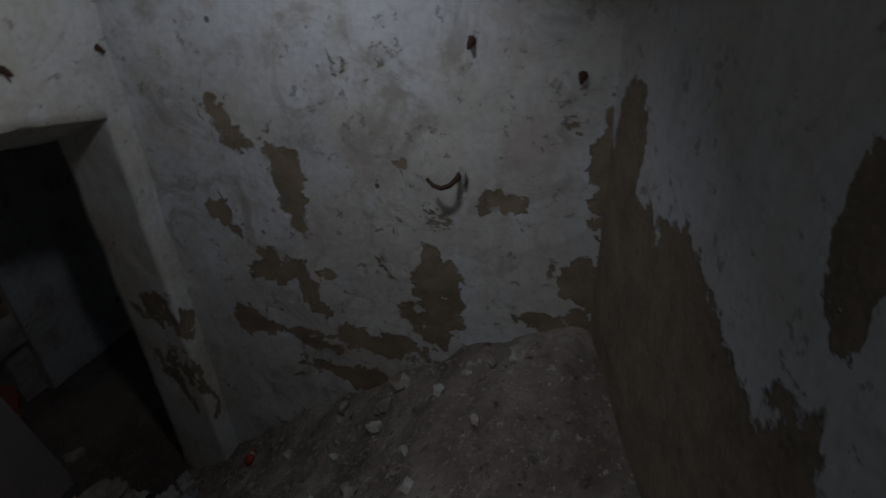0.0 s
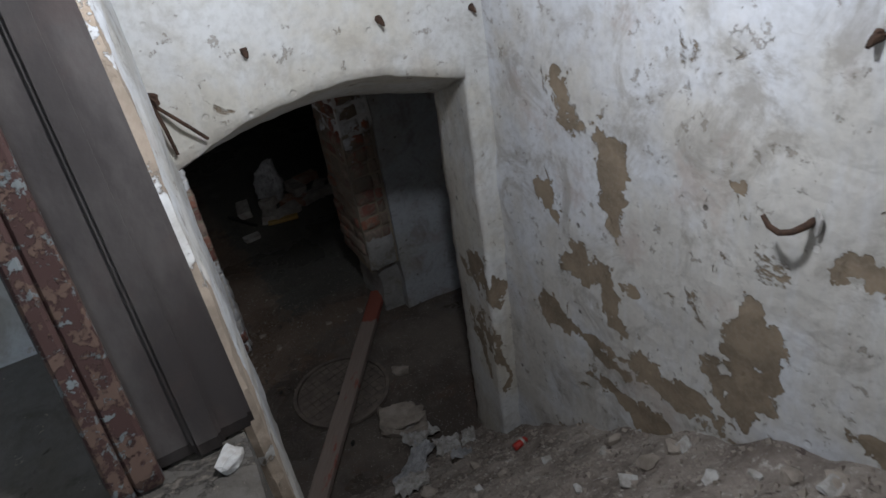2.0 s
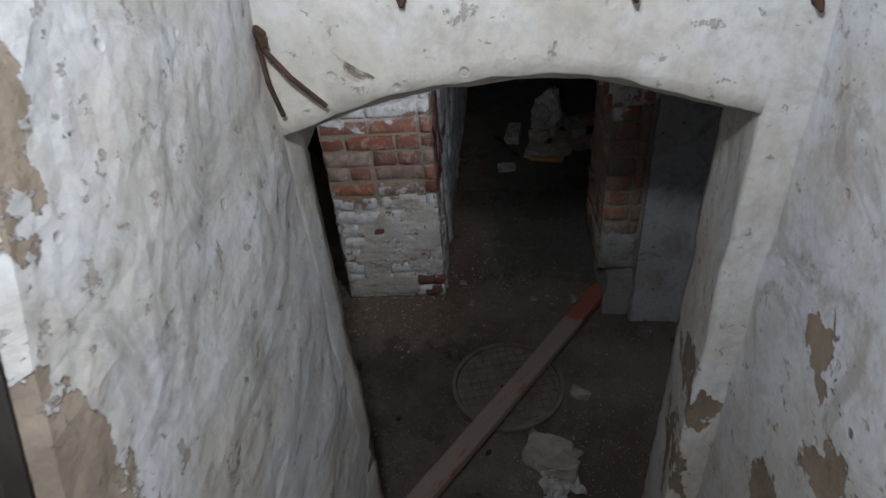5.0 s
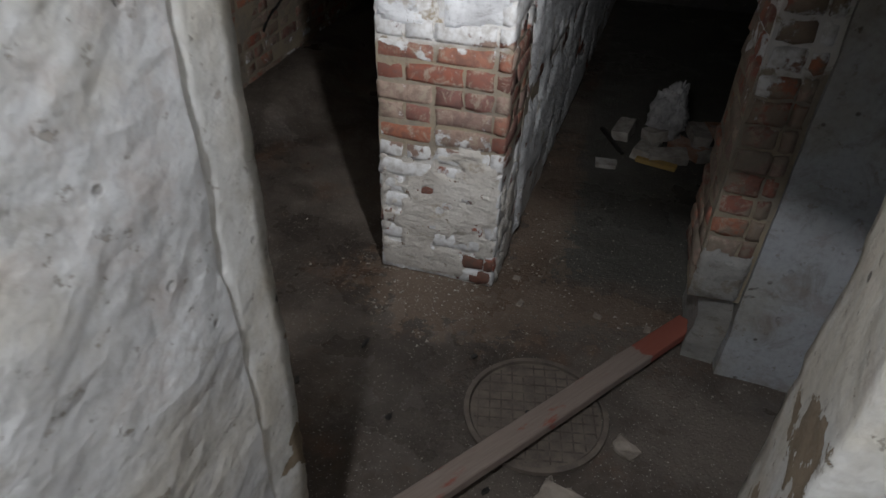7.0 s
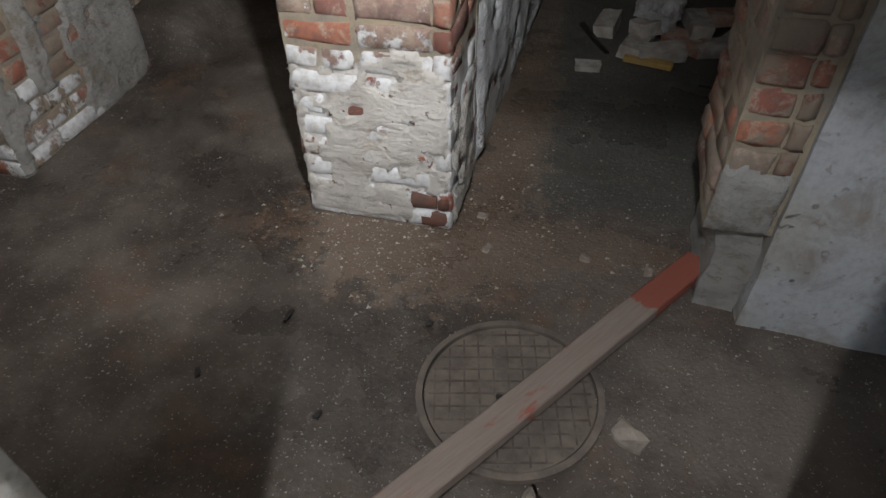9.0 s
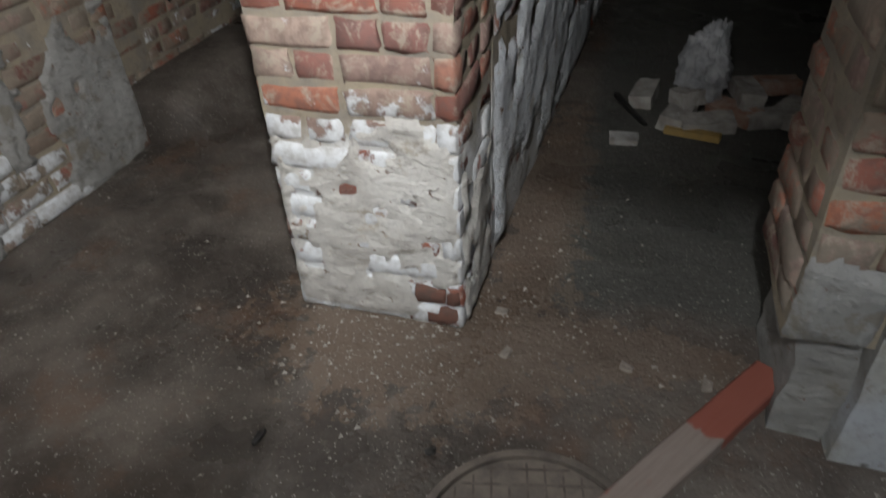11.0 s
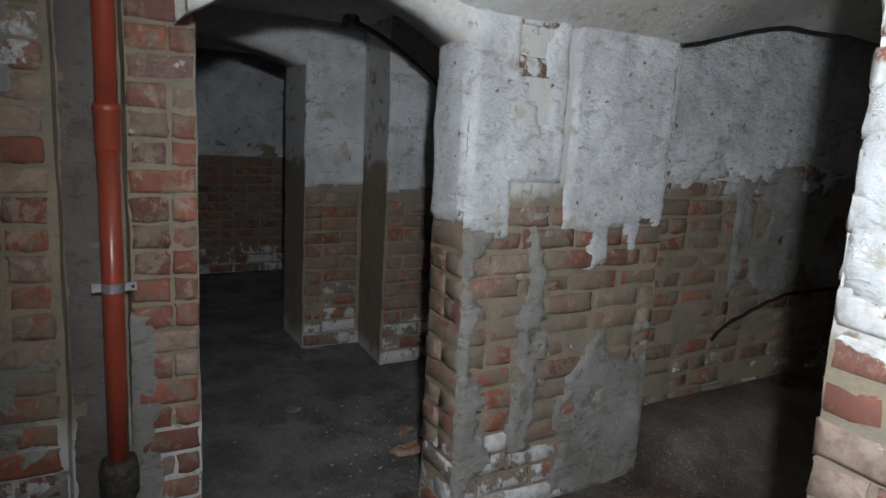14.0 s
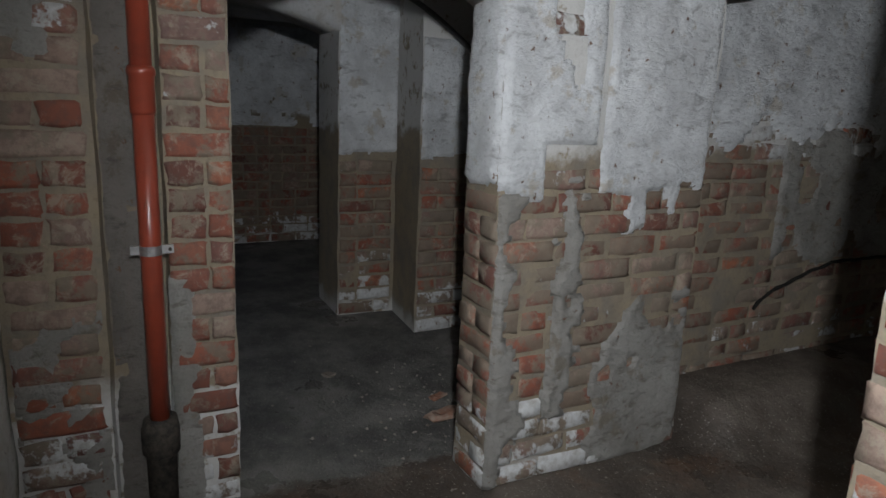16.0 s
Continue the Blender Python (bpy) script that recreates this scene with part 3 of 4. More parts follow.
# ---- cellar shell ----
bm = bmesh.new()
bmesh.ops.create_grid(bm, x_segments=200, y_segments=150, size=1)
for v in bm.verts:
    x, y = v.co.x * 5.0 - 1.6, v.co.y * 3.7 + 5.2
    h = noise.noise(Vector((x, y, 0)) * 1.4) * 0.012 + noise.noise(Vector((x, y, 3)) * 6) * 0.006
    if -1.3 < x < 0.4 and y > 4.0:
        h += 0.06 * min(1, (y - 4.0) / 0.9) * min(1, max(0, (0.1 - x) / 0.9))
        bank = min(1, max(0, (-0.66 - x) / 0.22)) * min(1, max(0, (y - 4.42) / 0.12))
        h += 0.17 * bank * bank * (3 - 2 * bank)
    v.co = (x, y, h)
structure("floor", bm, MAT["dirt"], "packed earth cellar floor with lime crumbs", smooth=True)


def vault():
    """Shallow barrel vault over the first bay, springing from the centre pier."""
    bm = bmesh.new()
    n, m = 30, 34
    g = {}
    for i in range(n + 1):
        x = -0.96 + 3.86 * i / n
        u = min(1.0, (x + 0.96) / 1.25)
        for j in range(m + 1):
            y = 1.9 + 4.9 * j / m
            z = 1.86 + 0.42 * math.sin(u * math.pi / 2) + 0.012 * noise.noise(Vector((x, y, 0)) * 3)
            dy = abs(y - 3.9)
            z += 0.16 * min(1, max(0, dy - 0.45) / 0.7) * (1 - u)
            g[i, j] = bm.verts.new((x, y, z))
    for i in range(n):
        for j in range(m):
            bm.faces.new([g[i, j], g[i, j + 1], g[i + 1, j + 1], g[i + 1, j]])
    return structure("ceiling_vault", bm, MAT["white_vault"], "limewashed vault over the first bay", smooth=True)


vault()
bm = bmesh.new()
box(bm, -6.6, 3.4, BY + 0.002, 8.9, 2.42, 2.6)
structure("ceiling", bm, MAT["white_vault"], "limewashed cellar ceiling")
bm = bmesh.new()
box(bm, -6.0, -1.42, BY + 0.002, 8.6, 2.12, 2.3)
structure("ceiling_far", bm, MAT["white_vault"], "limewashed ceiling of the second room")
bm = bmesh.new()
box(bm, -1.6, 2.4, -1.6, BY, TOP, TOP + 0.2)
structure("ceiling_stairs", bm, MAT["white_vault"], "high ceiling over the landing")


def lintel(name, axis_x, thick, y0, y1, spring, rise, material, label, top=2.42):
    """Masonry over an arched opening in a wall that runs along y."""
    bm = bmesh.new()
    n = 24
    rows = 8
    g = {}
    for i in range(n + 1):
        u = i / n
        y = y0 + (y1 - y0) * u
        z = spring + rise * (1 - (2 * u - 1) ** 2)
        for s, x in enumerate((axis_x, axis_x - thick)):
            for r in range(rows + 1):
                g[i, s, r] = bm.verts.new((x, y, z + (top - z) * r / rows))
    for i in range(n):
        bm.faces.new([g[i, 0, 0], g[i, 1, 0], g[i + 1, 1, 0], g[i + 1, 0, 0]])
        for s in (0, 1):
            for r in range(rows):
                q = [g[i, s, r], g[i + 1, s, r], g[i + 1, s, r + 1], g[i, s, r + 1]]
                bm.faces.new(q if s == 0 else q[::-1])
    wobble(bm, 6, 0.006)
    return structure(name, bm, material, label, smooth=True)


W = MAT["white_vault"]
PY = 3.50
pillar = solid("pillar_brick", [(0.28, PY), (0.825, PY), (0.835, 3.87), (0.28, 3.87)], -0.05, 2.42, MAT["mortar_pillar"], "brick pillar with flaking limewash and bare red courses", 0.03, 0.008)
partition = solid("wall_partition", [(0.36, 3.875), (0.836, 3.875), (1.03, 8.6), (0.36, 8.6)], -0.05, 2.42, MAT["mortar_pillar"], "limewashed brick partition behind the pillar", 0.08)
centre = solid("pier_centre", [(-1.2, 3.43), (-0.97, 3.43), (-0.97, 4.40), (-1.2, 4.40)], -0.05, 2.42, MAT["mortar_dado"], "brick pier with thick limewash above bare bricks", 0.03, 0.008)
cracked = solid("wall_cracked", [(-1.40, 4.405), (-1.16, 4.405), (-1.16, 8.6), (-1.40, 8.6)], -0.05, 2.42, MAT["mortar_dado"], "cracked brick wall of the side bay", 0.08)
pipe_pier = solid("pier_pipe", [(-1.75, 1.93), (-1.275, 1.93), (-1.275, 2.205), (-1.33, 2.215), (-1.33, 2.385), (-1.275, 2.395), (-1.275, 2.60), (-1.75, 2.60)], -0.05, 2.42, MAT["mortar_bare"], "brick pier with a chase for the drain pipe", 0.04, 0.007)
right_pier = solid("pier_right", [(1.635, 3.26), (1.825, 3.26), (1.825, 3.66), (1.635, 3.66)], 0.37, 2.42, MAT["mortar_dado"], "brick end of the plastered wall")
solid("pier_foot", [(1.70, 3.32), (1.825, 3.30), (1.825, 3.66), (1.70, 3.66)], -0.05, 0.40, MAT["render_scab"], "worn foot under the brick wall end", 0.03, 0.02)
solid("wall_plastered", [(1.827, 3.245), (3.2, 3.16), (3.2, 3.66), (1.827, 3.66)], -0.05, 2.42, MAT["grey_render"], "grey plastered wall", 0.05)
far_pier = solid("pier_far", [(-3.6, 3.55), (-3.16, 3.55), (-3.16, 3.95), (-2.67, 3.90), (-2.67, 5.2), (-3.6, 5.2)], -0.05, 2.42, MAT["mortar_dado"], "brick pier beside the far arch")
far_wall = solid("wall_far", [(-6.0, 1.9), (-5.6, 1.9), (-5.6, 8.6), (-6.0, 8.6)], -0.05, 2.42, MAT["mortar_dado"], "far brick wall with limewash above")
solid("wall_north", [(-6.4, 8.6), (3.2, 8.6), (3.2, 8.9), (-6.4, 8.9)], -0.05, 2.42, MAT["dark_wall"], "far wall with the gloom put into its dark colour")
solid("wall_south", [(-6.0, 1.6), (-1.75, 1.6), (-1.75, 1.9), (-6.0, 1.9)], -0.05, 2.42, MAT["grey_render"], "wall of the second room")
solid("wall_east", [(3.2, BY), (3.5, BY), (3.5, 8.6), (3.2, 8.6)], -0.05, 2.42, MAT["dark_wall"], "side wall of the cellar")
lintel("arch_1", -0.96, 0.24, 2.53, 3.45, 1.745, 0.16, W, "limewashed arch between two piers")
lintel("arch_2", -0.96, 0.19, 4.38, 6.75, 1.85, 0.42, W, "limewashed arch of the side bay")
lintel("arch_3", -3.15, 0.44, 2.15, 3.56, 1.84, 0.14, W, "limewashed arch to the far room")


# ---- limewash coats ----
def coat(name, owner, origin, along, out, length, z0, z1, keep, material, lift=0.02, cut=0.016, label=""):
    """A lumpy skin of limewash or render on a wall face, ragged where keep(u, z) says it has fallen off."""
    bm = bmesh.new()
    nu, nz = int(length / cut), int((z1 - z0) / cut)
    o, a, w = Vector((*origin, 0)), Vector((*along, 0)).normalized(), Vector((*out, 0)).normalized()
    g = {}
    used = set()
    cells = []
    for i in range(nu):
        for j in range(nz):
            u, z = (i + 0.5) * cut, z0 + (j + 0.5) * cut
            if keep(u, z):
                cells.append((i, j))
                used.update(((i, j), (i + 1, j), (i + 1, j + 1), (i, j + 1)))
    full = set(cells)
    for i, j in used:
        p = o + a * (i * cut) + Vector((0, 0, z0 + j * cut))
        n = noise.noise(p * 7) * 0.009 + noise.noise(p * 17) * 0.006 + noise.noise(p * 41) * 0.003
        rim = any((i + d, j + e3) not in full for d in (-1, 0) for e3 in (-1, 0))
        shift = noise.noise_vector(p * 60) * cut * 0.35
        g[i, j] = bm.verts.new(p + w * ((lift if not rim else 0.002) + n) + a * shift.x + Vector((0, 0, shift.z)))
    for i, j in cells:
        bm.faces.new([g[i, j], g[i + 1, j], g[i + 1, j + 1], g[i, j + 1]])
    return part(name, bm, material, owner, label, smooth=True)


def ragged(seed, size=4.0):
    return lambda u, z: noise.noise(Vector((u * size, z * size, seed))) + 0.5 * noise.noise(Vector((u * size * 3, z * size * 3, seed + 9)))


r1 = ragged(1.0)
coat("limewash_coat", centre, (-0.97, 3.42), (0, 1), (1, 0), 0.42, 1.0, 1.98, lambda u, z: (z > 1.16 - u * 0.3 + 0.06 * r1(u, z) if u < 0.19 else z > 1.3 and (u > 0.33 or r1(u * 1.5, z) > -0.1)), MAT["coat"])
coat("limewash_coat", centre, (-0.97, 3.86), (0, 1), (1, 0), 0.54, 0.9, 1.98, lambda u, z: z > 1.13 + 0.05 * r1(u, z) - (0.14 if 0.12 < u < 0.4 and r1(u * 2, z) > 0.05 else 0), MAT["coat"])
coat("render_scab", centre, (-0.97, 3.86), (0, 1), (1, 0), 0.54, 0.0, 0.75, lambda u, z: z < 0.60 + 0.2 * r1(u * 1.6, z * 1.6) and u > 0.1 + 0.2 * r1(z, u), MAT["render_scab"])
coat("render_strip", centre, (-0.97, 3.43), (0, 1), (1, 0), 0.2, 0.0, 1.15, lambda u, z: u < 0.11 + 0.11 * r1(u * 1.5, z * 1.5) - (0.1 * (z - 0.9) if z > 0.9 else 0), MAT["render_scab"], 0.028)
coat("render_strip", centre, (-0.97, 3.66), (0, 1), (1, 0), 0.2, 0.25, 1.2, lambda u, z: 0.02 + 0.06 * r1(u * 2, z * 2 + 5) < u < 0.13 + 0.07 * r1(u * 2, z * 2), MAT["render_scab"], 0.034)
coat("limewash_coat", centre, (-1.2, 3.43), (1, 0), (0, -1), 0.23, 1.1, 1.9, lambda u, z: z > 1.16 + 0.02 * r1(u, z), MAT["coat"])
r2 = ragged(5.0)
coat("limewash_coat", cracked, (-1.16, 4.41), (0, 1), (1, 0), 2.6, 1.05, 2.3, lambda u, z: z > 1.33 + 0.13 * r2(u, z), MAT["coat"], 0.022, 0.02)
coat("render_scab", cracked, (-1.16, 5.12), (0, 1), (1, 0), 1.9, 0.66, 1.4, lambda u, z: z > 0.72 + 0.05 * r2(u, z) and r2(u + 3, z) > -0.25, MAT["render_scab"], 0.014, 0.02)
r3 = ragged(11.0)
coat("limewash_coat", pillar, (0.28, PY), (1, 0), (0, -1), 0.54, 1.05, 2.35, lambda u, z: z > 1.2 and r3(u * 1.6, z * 1.6) > -0.3 and z > 1.13 + u * 0.2, MAT["coat"], 0.016)
coat("render_scab", pillar, (0.28, PY), (1, 0), (0, -1), 0.545, 0.02, 0.9, lambda u, z: z < 0.60 + 0.2 * r3(u, z) and r3(u * 2, z * 2) > -0.42 and not (u > 0.42 and z < 0.15), MAT["pillar_scab"], 0.017)
coat("render_scab", pillar, (0.83, PY + 0.01), (0, 1), (1, 0), 0.35, 0.02, 0.7, lambda u, z: z < 0.5 + 0.16 * r3(u + 4, z) and r3(u * 2, z * 2) > -0.3, MAT["pillar_scab"], 0.015)
r4 = ragged(21.0)
coat("render_scab", pipe_pier, (-1.275, 1.94), (0, 1), (1, 0), 0.26, 0.02, 2.3, lambda u, z: (z < 0.75 and r4(u * 1.5, z * 1.5) > 0.0) or (z > 1.55 + 0.1 * r4(u, z) and u < 0.17), MAT["render_scab"], 0.013)
coat("render_scab", pipe_pier, (-1.275, 2.39), (0, 1), (1, 0), 0.2, 0.02, 0.95, lambda u, z: z < 0.85 and u < 0.11 + 0.07 * r4(u, z * 0.7), MAT["render_scab"], 0.013)
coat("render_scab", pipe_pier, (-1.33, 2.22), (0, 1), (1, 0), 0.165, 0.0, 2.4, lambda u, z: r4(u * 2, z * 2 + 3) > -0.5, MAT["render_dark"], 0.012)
coat("limewash_coat", far_pier, (-3.16, 3.555), (0, 1), (1, 0), 0.40, 1.0, 2.1, lambda u, z: z > 1.09 + 0.02 * r4(u, z), MAT["coat"])
coat("limewash_coat", far_pier, (-2.67, 3.91), (0, 1), (1, 0), 1.27, 1.0, 1.80, lambda u, z: z > 1.12 + 0.05 * r4(u, z), MAT["coat"])
coat("limewash_coat", far_wall, (-5.6, 1.92), (0, 1), (1, 0), 4.6, 1.0, 2.1, lambda u, z: z > 1.15 + 0.03 * r4(u, z) and r4(u * 1.3, z * 1.3) > -0.4, MAT["coat"], 0.02, 0.03)
r5 = ragged(31.0)
coat("render_scab", right_pier, (1.635, 3.26), (1, 0), (0, -1), 0.18, 0.37, 0.85, lambda u, z: z < 0.62 + 0.10 * r5(u, z), MAT["render_scab"], 0.03)
coat("limewash_coat", partition, (0.838, 3.89), (0.042, 1), (1, -0.042), 3.7, 0.05, 2.3, lambda u, z: r5(u * 0.8, z * 0.8) > -0.22, MAT["coat"], 0.018, 0.03)

# ---- things in the cellar ----
bm = bmesh.new()
box(bm, -0.047, 0.047, 0, 1.78, 0, 0.042)
bmesh.ops.subdivide_edges(bm, edges=[e4 for e4 in bm.edges if abs(e4.verts[0].co.y - e4.verts[1].co.y) > 1], cuts=20)
bmesh.ops.bevel(bm, geom=[e4 for e4 in bm.edges if len(e4.link_faces) == 2 and e4.calc_face_angle() > 1], offset=0.004, segments=1, affect="EDGES")
wobble(bm, 4, 0.003)
board = tagged(link_mesh("wooden_board", bm, MAT["board"]), "long grey wooden board with worn red paint, lying over the manhole", "board")
board.matrix_world = pose(0.69, 2.00, 0.115, -2.6, -3, -34.9)


def tube(bm, pts, radius, sides=12, cap=True):
    """A round tube along points."""
    rings = []
    for i, p in enumerate(pts):
        a, b = Vector(pts[max(0, i - 1)]), Vector(pts[min(len(pts) - 1, i + 1)])
        q = (b - a).to_track_quat("Z", "Y").to_matrix()
        r = radius[i] if isinstance(radius, (list, tuple)) else radius
        rings.append([bm.verts.new(Vector(p) + q @ Vector((r * math.cos(2 * math.pi * s / sides), r * math.sin(2 * math.pi * s / sides), 0))) for s in range(sides)])
    for r0, r2_ in zip(rings, rings[1:]):
        for s in range(sides):
            bm.faces.new([r0[s], r0[(s + 1) % sides], r2_[(s + 1) % sides], r2_[s]])
    if cap:
        bm.faces.new(rings[0][::-1])
        bm.faces.new(rings[-1])


# round manhole cover with a raised square grid
MX, MY, MR = 1.155, 2.81, 0.25
bm = bmesh.new()
tube(bm, [(MX, MY, -0.02), (MX, MY, 0.012), (MX, MY, 0.0125)], [MR, MR, MR - 0.004], 48)
cover = tagged(link_mesh("manhole_cover", bm, MAT["manhole"]), "round dusty iron manhole cover with a square grid", "manhole cover")
bm = bmesh.new()
ring_in, ring_out = [], []
for s in range(48):
    c, sn = math.cos(2 * math.pi * s / 48), math.sin(2 * math.pi * s / 48)
    ring_in.append([bm.verts.new((MX + c * (MR + 0.006), MY + sn * (MR + 0.006), z)) for z in (0.0, 0.022)])
    ring_out.append([bm.verts.new((MX + c * (MR + 0.026), MY + sn * (MR + 0.026), z)) for z in (0.0, 0.020)])
for s in range(48):
    t2 = (s + 1) % 48
    bm.faces.new([ring_in[s][1], ring_out[s][1], ring_out[t2][1], ring_in[t2][1]])
    bm.faces.new([ring_in[s][0], ring_in[s][1], ring_in[t2][1], ring_in[t2][0]])
    bm.faces.new([ring_out[s][1], ring_out[s][0], ring_out[t2][0], ring_out[t2][1]])
part("rim", bm, MAT["manhole"], cover)
for i in range(-5, 6):
    d = i * 0.044
    half = math.sqrt(MR ** 2 - d ** 2) - 0.012
    for flip in (False, True):
        bm = bmesh.new()
        if flip:
            box(bm, -half, half, d - 0.003, d + 0.003, 0.0118, 0.0146)
        else:
            box(bm, d - 0.003, d + 0.003, -half, half, 0.0115, 0.0143)
        for v in bm.verts:
            v.co = Matrix.Rotation(radians(12), 3, "Z") @ v.co + Vector((MX, MY, 0))
        part("rib", bm, MAT["rib"], cover)

# drain pipe in its chase
PXX, PYY = -1.225, 2.343
bm = bmesh.new()
tube(bm, [(PXX, PYY, 0.36), (PXX, PYY, 0.9), (PXX, PYY, 1.42)], 0.031, 20)
pipe = tagged(link_mesh("drain_pipe", bm, MAT["pipe"], None, True), "glossy red-brown plastic drain pipe on the brick pier", "drain pipe")
bm = bmesh.new()
tube(bm, [(PXX, PYY, 1.36), (PXX, PYY, 1.37), (PXX, PYY, 1.47), (PXX, PYY, 1.475), (PXX, PYY, 1.49), (PXX, PYY, 1.50)], [0.032, 0.036, 0.036, 0.040, 0.040, 0.034], 20)
part("collar", bm, MAT["pipe"], pipe, "", True)
bm = bmesh.new()
tube(bm, [(PXX, PYY, 1.46), (PXX, PYY, 2.4)], 0.031, 20)
part("upper_pipe", bm, MAT["pipe"], pipe, "", True)
bm = bmesh.new()
tube(bm, [(PXX, PYY, -0.02), (PXX, PYY, 0.26), (PXX, PYY, 0.27), (PXX, PYY, 0.35), (PXX, PYY, 0.385), (PXX, PYY, 0.39)], [0.045, 0.047, 0.058, 0.06, 0.054, 0.03], 20)
wobble(bm, 25, 0.005)
part("socket", bm, MAT["iron"], pipe, "rough black cast-iron socket with dry mortar", True)
bm = bmesh.new()
tube(bm, [(PXX, PYY, 0.935), (PXX, PYY, 0.965)], 0.0335, 20)
box(bm, PXX - 0.01, PXX + 0.004, PYY - 0.058, PYY - 0.03, 0.937, 0.963)
box(bm, PXX - 0.01, PXX + 0.004, PYY + 0.03, PYY + 0.066, 0.937, 0.963)
clamp = part("clamp", bm, MAT["zinc"], pipe, "galvanised pipe clamp")
bm = bmesh.new()
tube(bm, [(PXX + 0.004, PYY + 0.055, 0.95), (PXX + 0.010, PYY + 0.055, 0.95)], 0.006, 6)
part("screw", bm, MAT["iron"], clamp)

# conduit that hangs from the far arch
bm = bmesh.new()
tube(bm, [(-2.60, 3.64 + 0.66 * u, 2.04 - 0.40 * u ** 1.25 + 0.02 * math.sin(u * 3)) for u in [i / 14 for i in range(15)]], 0.016, 10)
con = tagged(link_mesh("conduit", bm, MAT["cable"], None, True), "grey conduit bent down along the far pier", "conduit")
bm = bmesh.new()
lump(bm, (-2.62, 3.63, 2.05), (0.05, 0.06, 0.05), 3)
part("collar", bm, MAT["stone"], con)

# crack in the bay wall
bm = bmesh.new()
pts = [(-1.142, 5.04 + 1.25 * u, 0.50 + 0.2 * min(1, u * 2.2) ** 0.6 + 0.012 * noise.noise(Vector((u * 14, 2, 0)))) for u in [i / 40 for i in range(41)]]
tube(bm, pts, [0.009 + 0.004 * noise.noise(Vector((i * 0.7, 0, 0))) for i in range(41)], 6)
part("crack", bm, MAT["gap"], cracked, "black open crack")


def loose(name, at, size, seed, material, label, category, group="", turn=None, cuts=2, rough=0.3):
    bm = bmesh.new()
    lump(bm, (0, 0, 0), size, seed, cuts, rough, turn)
    wobble(bm, 0.9 / max(size), 0.2 * max(size[0], 0.01))
    low = min(v.co.z for v in bm.verts)
    for v in bm.verts:
        v.co.z -= low + 0.002
    ob = tagged(link_mesh(name, bm, material), label, category, group)
    ob.location = at
    return ob


def loose_brick(at, turn, material, label="loose old brick in the rubble heap", size=(0.24, 0.115, 0.068), tip=0.0):
    bm = bmesh.new()
    box(bm, -size[0] / 2, size[0] / 2, -size[1] / 2, size[1] / 2, 0, size[2])
    bmesh.ops.subdivide_edges(bm, edges=bm.edges[:], cuts=2, use_grid_fill=True)
    for v in bm.verts:
        v.co += noise.noise_vector(v.co * 18 + Vector(at) * 7) * 0.012
    ob = tagged(link_mesh("loose_brick", bm, material), label, "brick", "bricks of the rubble heap")
    ob.matrix_world = pose(at[0], at[1], at[2], tip, 0, turn)
    return ob


# rubble heap with plastic film in the room behind the pillar
rng = random.Random(5)
for at, turn, m in [((1.47, 5.12, 0), 70, "stone"), ((1.60, 5.06, 0), 15, "stone"), ((1.73, 5.2, 0), -40, "old_brick"), ((1.86, 5.16, 0), 20, "stone"), ((1.98, 5.25, 0), 60, "stone"), ((2.1, 5.15, 0), -15, "stone"),
                    ((1.55, 5.24, 0.065), 40, "stone"), ((1.78, 5.3, 0.065), 100, "stone"), ((1.93, 5.42, 0.06), 10, "old_brick"), ((2.22, 5.32, 0), 30, "stone"), ((1.32, 5.35, 0), 80, "stone"), ((1.24, 4.88, 0), 5, "chip")]:
    loose_brick(at, turn, MAT[m], "pale broken brick in the rubble heap" if m == "stone" else "loose red brick in the rubble heap" if m == "old_brick" else "flat pale stone on the floor",
                (0.2 + 0.06 * rng.random(), 0.11, 0.07) if m != "chip" else (0.13, 0.08, 0.025), rng.uniform(-10, 10))


def plastic_bag():
    bm = bmesh.new()
    bmesh.ops.create_icosphere(bm, subdivisions=5, radius=1.0)
    for v in bm.verts:
        p = v.co.copy()
        f = 1 + 0.4 * noise.noise(p * 1.6) + 0.4 * abs(noise.noise(p * 4.2)) + 0.22 * abs(noise.noise(p * 9))
        v.co = Vector((p.x * 0.085 * f * (1.3 - 0.4 * p.z) + 0.02 * noise.noise(p * 3), p.y * 0.08 * f, 0.19 + p.z * 0.18 * f))
    low = min(v.co.z for v in bm.verts)
    for v in bm.verts:
        v.co.z -= low
    return link_mesh("plastic_bag", bm, MAT["film"], None, True)


bag = tagged(plastic_bag(), "crumpled pale plastic bag on the rubble heap", "plastic bag")
bag.location = (1.58, 5.26, 0.05)
bag.scale = (0.9, 0.9, 0.85)
bm = bmesh.new()
box(bm, -0.125, 0.125, -0.03, 0.03, 0, 0.03)
bmesh.ops.bevel(bm, geom=bm.edges[:], offset=0.004, segments=1, affect="EDGES")
yl = tagged(link_mesh("timber_offcut", bm, MAT["yellow"]), "short yellow timber offcut on the cellar floor", "timber")
yl.matrix_world = pose(1.54, 4.97, 0.005, 0, 0, -14)
bm = bmesh.new()
box(bm, -0.17, 0.17, -0.012, 0.012, 0, 0.02)
st = tagged(link_mesh("dark_stick", bm, MAT["black"]), "dark stick on the floor beside the heap", "stick")
st.matrix_world = pose(1.25, 5.2, 0.004, 0, 4, -62)
bm = bmesh.new()
lump(bm, (0, 0, 0), (0.04, 0.014, 0.012), 4, 1)
sh = tagged(link_mesh("glass_shard", bm, MAT["black"]), "small black shard on the earth floor", "shard")
